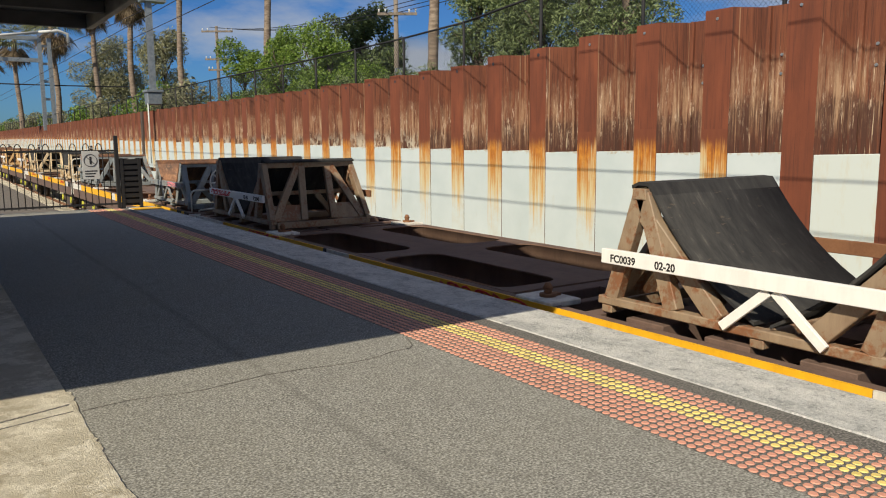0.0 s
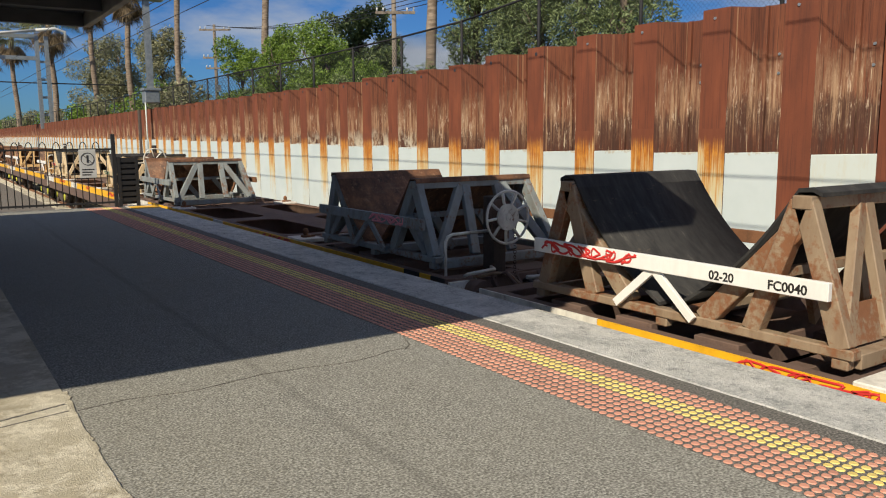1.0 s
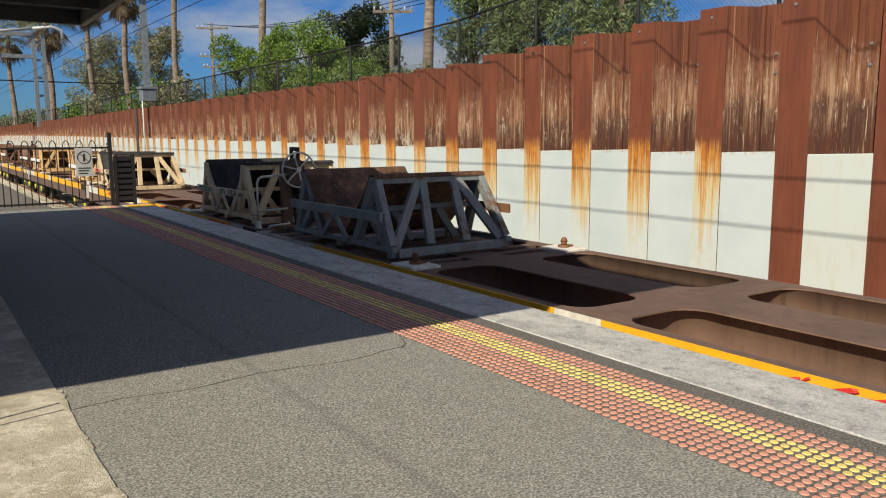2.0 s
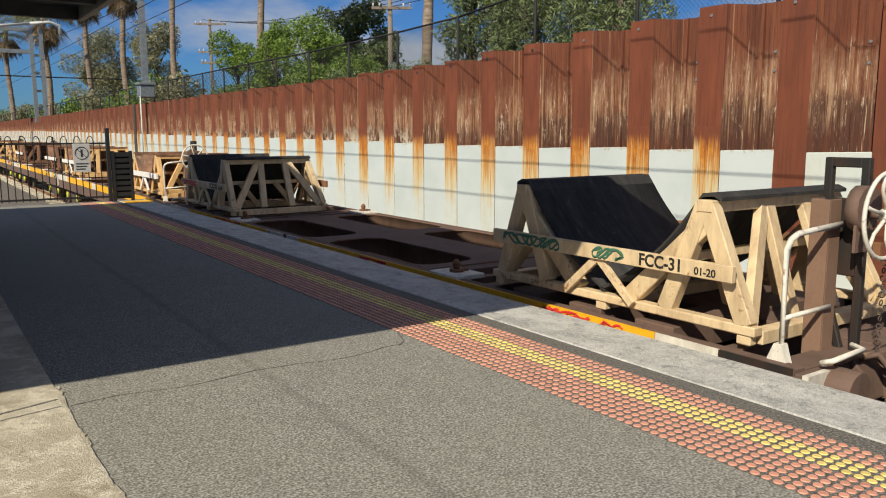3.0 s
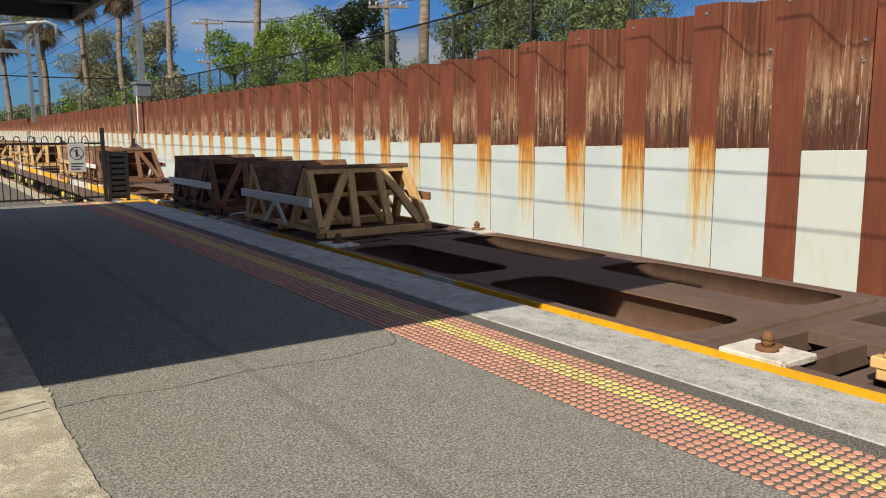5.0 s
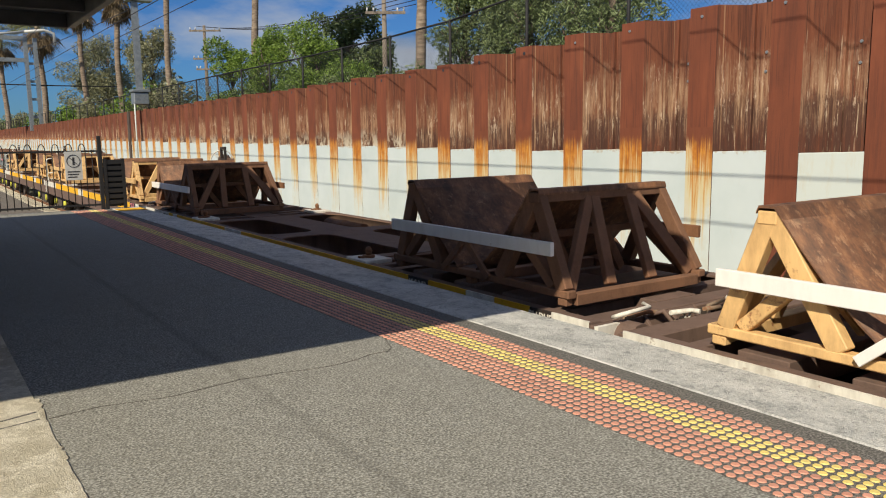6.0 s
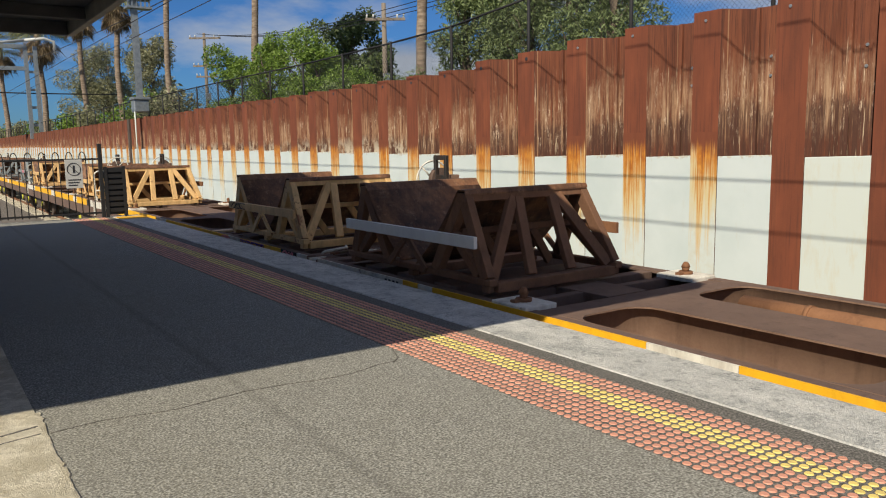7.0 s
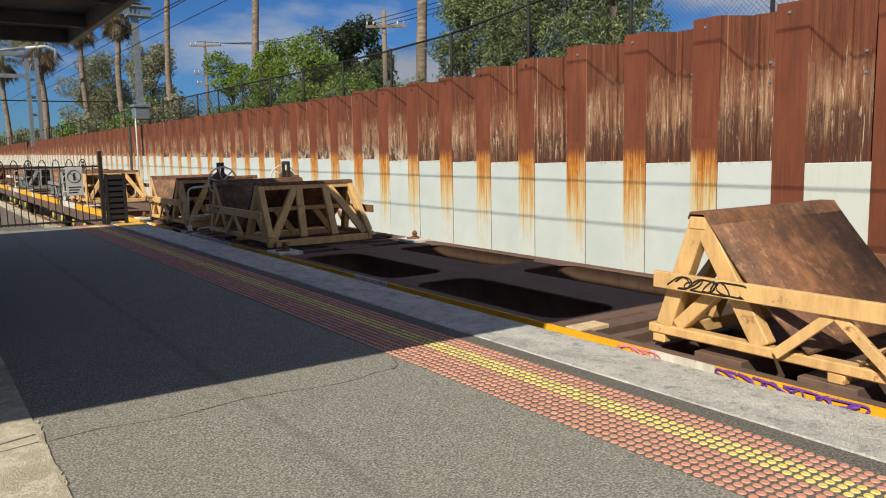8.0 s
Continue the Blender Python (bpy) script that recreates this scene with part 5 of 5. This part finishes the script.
def cradle(frame_mat, plate_mat, rail_mat, frame_word, rail_word, plate_word, text=(), scrawl=(), v_mat=None, curved=False, top=0.9, v_mid=1.40):
    """A steel coil cradle: two wedges with a trough between; y runs away from its leading end, origin on the deck."""
    c = empty("coil_cradle")
    tagged(c, f"{frame_word} coil cradle, {plate_word} plates, {rail_word} rail", "cradle", "cradles on the train")
    X0, X1 = 0.16, 1.72
    ZB, ZT = 0.145, top
    YN, YF, Y0, Y1 = 0.52, 2.32, 0.12, 2.70
    if top > 0.95:
        YN, Y0 = 0.37, 0.02
    LEAN = 0.16
    XT0, XT1 = (X0 - 0.01 if curved else X0 - 0.05), X1 + 0.05 - LEAN
    name = (frame_mat.name, top)

    def base():
        bm = bmesh.new()
        box(bm, -0.045, 0.045, Y0, Y1, 0.062, 0.125)
        for yy in (Y0 + 0.03, 0.5 * (Y0 + Y1) - 0.05, Y1 - 0.13):
            box(bm, -0.035, 0.035, yy, yy + 0.10, 0.0, 0.0615)
        return shape("base_rail", bm, frame_mat, 0.008)

    for x in (X0, X1):
        b = part("base_rail", cached(("base", name, Y0), base), None, c)
        b.location = (x, 0, 0.029)

    def sill(x0=X0 + 0.052, x1=X1 - 0.052):
        bm = bmesh.new()
        box(bm, x0, x1, -0.05, 0.05, 0.0, 0.09)
        return shape("base_cross", bm, frame_mat, 0.006)

    for y in (Y0 + 0.05, Y1 - 0.05, 1.42):
        b = part("base_cross", cached(("bcross", name), sill), None, c)
        b.location = (0, y, 0.03)

    def leg(y0, z0, y1, z1, w=0.12, lean=0.0):
        def x(z):
            return -lean * (z - ZB) / (ZT - ZB)

        bm = bmesh.new()
        bar(bm, (x(z0), y0, z0), (x(z1), y1, z1), w, 0.085, (1, 0, 0))
        return shape("leg", bm, frame_mat, 0.006)

    inner = 0.30 if curved else 0.46
    legs = ((YF, ZT - 0.04, Y1 - 0.12, ZB), (YF - 0.02, ZT - 0.05, YF - inner, ZB), (YN, ZT - 0.04, Y0 + 0.08, ZB), (YN + 0.02, ZT - 0.05, YN + inner, ZB))
    for n, q in enumerate(legs):
        for x in (X0, X1):
            lean = LEAN if x == X1 else 0.0
            b = part("leg", cached(("leg", name, n, curved, lean), lambda q=q, lean=lean: leg(*q, lean=lean)), None, c)
            b.location = (x, 0, 0)
    # braces in the gables: short ones, or wide planks that follow the dished plates down
    if curved:
        braces = ((YN - 0.01, ZT - 0.15, YN + 0.66, 0.14, 0.13), (YF + 0.01, ZT - 0.15, YF - 0.66, 0.14, 0.13))
    else:
        braces = ((Y0 + 0.2, 0.16, YN + 0.2, 0.52, 0.085), (Y1 - 0.22, 0.16, YF - 0.2, 0.5, 0.085))
    for n, q in enumerate(braces):
        for x in (X0, X1):
            lean = LEAN if x == X1 else 0.0
            b = part("brace", cached(("brace", name, n, curved, lean), lambda q=q, lean=lean: leg(*q, lean=lean)), None, c)
            b.location = (x + (0.012 if x == X0 else -0.012), 0, 0)
    # two inverted V of struts on the outer slope of both wedges, a bar and stays behind them
    for n, (xt, xb) in enumerate(((0.52, 0.06), (0.58, 0.52), (X1 - X0 - 0.56, X1 - X0 - 0.55), (X1 - X0 - 0.50, X1 - X0 - 0.06))):
        for wedge in (0, 1):
            def strut(xt=xt, xb=xb, wedge=wedge):
                bm = bmesh.new()
                yt, yb = (YN - 0.03, Y0 + 0.1) if wedge == 0 else (YF + 0.03, Y1 - 0.1)
                bar(bm, (X0 + xt, yt, ZT - 0.07), (X0 + xb, yb, ZB - 0.01), 0.105, 0.06, (0, 1, 0))
                return shape("strut", bm, frame_mat, 0.006)

            part("strut", cached(("strut", name, n, wedge), strut), None, c)
    for wedge in (0, 1):
        ym, s = (YN + 0.14, 1) if wedge == 0 else (YF - 0.14, -1)

        def cross(ym=ym):
            bm = bmesh.new()
            bar(bm, (X0 + 0.05, ym, 0.52), (X1 - 0.12, ym, 0.52), 0.05, 0.06)
            return shape("cross_bar", bm, frame_mat, 0.004)

        part("cross_bar", cached(("cross", name, wedge), cross), None, c)
        for n, (xa, xb) in enumerate(((0.30, 0.62), (0.90, 1.24))):
            def stay(xa=xa, xb=xb, ym=ym, s=s):
                bm = bmesh.new()
                bar(bm, (X0 + xa, ym, 0.50), (X0 + xb, ym + s * 0.12, 0.13), 0.09, 0.045, (0, 1, 0))
                return shape("stay", bm, frame_mat, 0.004)

            part("stay", cached(("stay", name, wedge, n), stay), None, c)
    if top > 0.95:
        for wedge in (0, 1):
            for x0, x1 in ((X0 + 0.06, X0 + 0.56), (X1 - 0.56, X1 - 0.06)):
                def gusset(x0=x0, x1=x1, wedge=wedge):
                    bm = bmesh.new()
                    yt, yb = (YN - 0.03, Y0 + 0.1) if wedge == 0 else (YF + 0.03, Y1 - 0.1)
                    za, zb = 0.13, 0.36
                    pa, pb = [yb + (yt - yb) * (z - 0.13) / (ZT - 0.2) for z in (za, zb)]
                    d = 0.012 if wedge == 0 else -0.012
                    v = [bm.verts.new(p) for p in ((x0, pa, za), (x1, pa, za), (x1, pb, zb), (x0, pb, zb), (x0, pa + d, za), (x1, pa + d, za), (x1, pb + d, zb), (x0, pb + d, zb))]
                    for f in ((0, 1, 2, 3), (7, 6, 5, 4), (0, 4, 5, 1), (1, 5, 6, 2), (2, 6, 7, 3), (3, 7, 4, 0)):
                        bm.faces.new([v[q] for q in f])
                    return shape("gusset", bm, frame_mat)

                part("gusset", cached(("gusset", name, wedge, x0), gusset), None, c)
    # ridge beams
    def ridge():
        bm = bmesh.new()
        box(bm, X0 - 0.05, X1 + 0.05 - LEAN, -0.06, 0.06, -0.09, -0.012)
        return shape("ridge_beam", bm, frame_mat, 0.006)

    for y in (YN, YF):
        b = part("ridge_beam", cached(("ridge", name), ridge), None, c)
        b.location = (0, y, ZT)
    # trough plates, slightly dished
    for wedge in (0, 1):
        def plate(wedge=wedge):
            bm = bmesh.new()
            rows = []
            s, yt = (-1, YF) if wedge else (1, YN)
            m = 12
            if curved:
                rows.append((yt - s * 0.10, ZT - 0.016))
                rows.append((yt - s * 0.04, ZT + 0.010))
            else:
                rows.append((yt - s * 0.07, ZT - 0.03))
                rows.append((yt - s * 0.055, ZT + 0.004))
            for i in range(m - 1):
                t = i / (m - 2)
                flare = 0.30 * t ** 3 if curved else 0.14 * t ** 3
                rows.append((yt + s * (0.045 + 0.575 * t + flare), ZT + 0.004 - (ZT - 0.16) * t))
            m = len(rows) - 1
            th = 0.024 if curved else 0.014
            vt = [[bm.verts.new((x, yy, zz + th)) for x in (XT0, XT1)] for yy, zz in rows]
            vb = [[bm.verts.new((x, yy, zz)) for x in (XT0, XT1)] for yy, zz in rows]
            for i in range(m):
                f = bm.faces.new((vt[i][0], vt[i + 1][0], vt[i + 1][1], vt[i][1]))
                g = bm.faces.new((vb[i][0], vb[i][1], vb[i + 1][1], vb[i + 1][0]))
                f.smooth = g.smooth = i > 2
                bm.faces.new((vt[i][0], vb[i][0], vb[i + 1][0], vt[i + 1][0]))
                bm.faces.new((vt[i][1], vt[i + 1][1], vb[i + 1][1], vb[i][1]))
            bm.faces.new((vt[0][0], vt[0][1], vb[0][1], vb[0][0]))
            bm.faces.new((vt[m][0], vb[m][0], vb[m][1], vt[m][1]))
            return shape("trough_plate", bm, plate_mat)

        part("trough_plate", cached(("plate", plate_mat.name, wedge, curved, top), plate), None, c, f"{plate_word} trough plate")
    # side rails with their V props
    for x, far in ((X0 - 0.10, 0), (X1 + 0.10, 1)):
        mt = RAIL_RUST if far else rail_mat

        def rail(mt=mt):
            bm = bmesh.new()
            box(bm, -0.02, 0.02, Y0 + 0.12, Y1 - 0.10, 0.418, 0.525)
            return shape("side_rail", bm, mt, 0.004)

        r = part("side_rail", cached(("rail", mt.name, Y0), rail), None, c, "rusty side rail" if far else f"{rail_word} side rail")
        r.location = (x, 0, 0)
        for y1 in (v_mid - 0.34, v_mid + 0.34):
            def prop(y1=y1, mt=v_mat or mt):
                bm = bmesh.new()
                bar(bm, (0, v_mid, 0.43), (0, y1, 0.135), 0.06, 0.03, (1, 0, 0))
                return shape("v_prop", bm, mt, 0.003)

            p = part("v_prop", cached(("prop", y1, (v_mat or mt).name), prop), None, r)
            p.location = (0.02 if not far else -0.02, 0, 0)
        if not far:
            for body, yy, size in text:
                lettering(body, size, STENCIL, r, Matrix.Translation((-0.0215, yy, 0.437)) @ Matrix(((0, 0, -1, 0), (-1, 0, 0, 0), (0, 1, 0, 0), (0, 0, 0, 1))))
            for ya, yb, mat, turns, seed in scrawl:
                squiggle(r, -0.0215, ya, yb, 0.43, 0.515, mat, turns, seed)
    return c


YB, WB, KB = YELLOW, WHITE_PAINT, BLACK_PAINT
BANDS = {
    1: [(0.8, WB), (6.0, YB), (0.6, WB), (0.1, KB), (3.8, YB), (1.45, WB)],
    2: [(0.25, KB), (0.2, YB), (0.3, KB), (5.65, YB), (0.5, WB), (4.4, YB), (1.45, WB)],
    3: [(0.5, KB), (0.5, WB), (5.8, YB), (0.4, WB), (0.1, KB), (0.6, WB), (3.6, YB), (1.25, WB)],
    4: [(0.65, KB), (5.9, YB), (0.5, WB), (3.9, YB), (1.8, WB)],
    5: [(0.4, WB), (0.25, KB), (0.45, YB), (0.4, WB), (0.6, YB), (0.35, KB), (4.6, YB), (0.7, WB), (2.55, YB), (0.25, WB), (0.27, YB), (1.93, WB)],
    6: [(0.3, WB), (0.5, KB), (1.5, YB), (0.5, WB), (3.4, YB), (0.7, WB), (3.9, YB), (1.95, WB)],
}
# frame, plate, side rail, words, lettering, scrawls, prop
CRADLES = {
    (1, 0): dict(frame_mat=BROWNISH, plate_mat=RUBBER, rail_mat=WHITE_RAIL, frame_word="brown weathered", rail_word="white", plate_word="black rubber", curved=True, top=0.98, v_mid=1.24, text=(("FC0039", 2.51, 0.075), ("02-20", 2.10, 0.075))),
    (1, 1): dict(frame_mat=BROWNISH, plate_mat=RUBBER, rail_mat=WHITE_RAIL, frame_word="brown weathered", rail_word="white and red", plate_word="black rubber", curved=True, top=1.0, text=(("02-20", 0.92, 0.078), ("FC0040", 0.51, 0.078)), scrawl=((2.5, 1.5, SPRAY_RED, 7, 1),)),
    (2, 0): dict(frame_mat=GREYBLUE, plate_mat=PLATE, rail_mat=GREYBLUE, frame_word="pale grey", rail_word="grey", plate_word="rusty brown", scrawl=((1.3, 0.6, SPRAY_PINK, 5, 2),)),
    (2, 1): dict(frame_mat=GREYBLUE, plate_mat=PLATE, rail_mat=GREYBLUE, frame_word="pale grey", rail_word="grey", plate_word="rusty brown"),
    (3, 0): dict(frame_mat=CREAM, plate_mat=RUBBER, rail_mat=CREAM, frame_word="cream painted", rail_word="cream", plate_word="black rubber", curved=True, top=0.92, text=(("FCC-31", 0.98, 0.115), ("01-20", 0.52, 0.07)), scrawl=((2.45, 1.75, SPRAY_GREEN, 6, 3), (1.45, 1.1, SPRAY_GREEN, 3, 4))),
    (3, 1): dict(frame_mat=CREAM, plate_mat=RUBBER, rail_mat=CREAM, frame_word="cream painted", rail_word="cream", plate_word="black rubber", curved=True, top=0.92, text=(("FCC-32", 0.98, 0.115), ("01-20", 0.52, 0.07)), scrawl=((2.5, 1.65, SPRAY_RED, 7, 5),)),
    (4, 0): dict(frame_mat=OCHRE, plate_mat=PLATE, rail_mat=WHITE_RAIL, frame_word="ochre painted", rail_word="white", plate_word="rusty brown"),
    (4, 1): dict(frame_mat=OCHRE, plate_mat=PLATE, rail_mat=WHITE_RAIL, frame_word="ochre painted", rail_word="white", plate_word="rusty brown"),
    (5, 0): dict(frame_mat=RUSTY, plate_mat=PLATE, rail_mat=WHITE_RAIL, frame_word="rust-brown", rail_word="white", plate_word="rusty brown", v_mat=RUSTY),
    (5, 1): dict(frame_mat=RUSTY, plate_mat=PLATE, rail_mat=WHITE_RAIL, frame_word="rust-brown", rail_word="white", plate_word="rusty brown", v_mat=RUSTY),
    (6, 0): dict(frame_mat=OCHRE, plate_mat=PLATE, rail_mat=OCHRE, frame_word="ochre painted", rail_word="ochre", plate_word="rusty brown", scrawl=((2.45, 1.95, STENCIL, 4, 6),)),
    (6, 1): dict(frame_mat=OCHRE, plate_mat=PLATE, rail_mat=OCHRE, frame_word="ochre painted", rail_word="ochre", plate_word="rusty brown", scrawl=((2.45, 1.85, STENCIL, 4, 7),)),
}
MOVERS = []
STARTS = (1.21, 14.50, 27.80, 41.14, 54.21, 67.26, 80.35, 93.45, 106.55, 119.65)
for k, u0 in enumerate(STARTS, 1):
    src = k if k <= 6 else (6, 2, 5, 2)[k - 7]
    flip = k in (5, 6)
    w = wagon(k, flip, BANDS[src])
    MOVERS.append((w, SILL_X + (W if flip else 0), u0 + (LEN if flip else 0), 180 if flip else 0))
    if k in (1, 2):
        squiggle(w, -0.006, 3.6, 4.9, -0.10, -0.01, SPRAY_RED, 5, 40 + k)
    if k in (1, 3):
        squiggle(w, -0.006, 8.9, 10.2, -0.08, -0.005, SPRAY_RED, 6, 60 + k)
    if k == 3:
        squiggle(w, -0.006, 1.3, 2.2, -0.10, -0.01, SPRAY_RED, 5, 44)
        squiggle(w, -0.006, 4.6, 5.2, -0.09, -0.01, SPRAY_RED, 3, 46)
    if k in (5, 6):
        side = Matrix(((0, 0, 1, W + 0.0045), (1, 0, 0, 0), (0, 1, 0, -0.075), (0, 0, 0, 1)))
        if k == 5:
            for q in range(4):
                bm = bmesh.new()
                box(bm, W + 0.0035, W + 0.005, 1.58 + q * 0.075, 1.625 + q * 0.075, -0.085, -0.025)
                part("stencil_bar", bm, STENCIL, w, "black stencil mark")
            lettering("BN DUE", 0.075, WHITE_PAINT, w, Matrix.Translation((0, LEN - 0.66, 0)) @ side)
            lettering("LS-8-2-23", 0.075, WHITE_PAINT, w, Matrix.Translation((0, LEN - 2.43, 0)) @ side)
        else:
            squiggle(w, W + 0.006, LEN - 2.3, LEN - 1.35, -0.09, -0.005, SPRAY_PURPLE, 6, 51)
            squiggle(w, W + 0.006, LEN - 3.1, LEN - 2.7, -0.08, -0.005, SPRAY_PINK, 3, 52)
            squiggle(w, W + 0.006, LEN - 0.75, LEN - 0.35, -0.09, -0.005, SPRAY_PINK, 3, 53)
    for e, off in ((0, 0.22), (1, 9.46)):
        c = cradle(**CRADLES[(src, e)])
        MOVERS.append((c, SILL_X, u0 + off, 0))


# ---- what moves ----
def motions():
    times = [0, 1, 2, 3, 4, 5, 6, 7, 8]
    for ob, x, u, turn in MOVERS:
        walk(ob, [(t, pose(x, u - S(t), -0.013, 0, 0, turn)) for t in times])


motions()
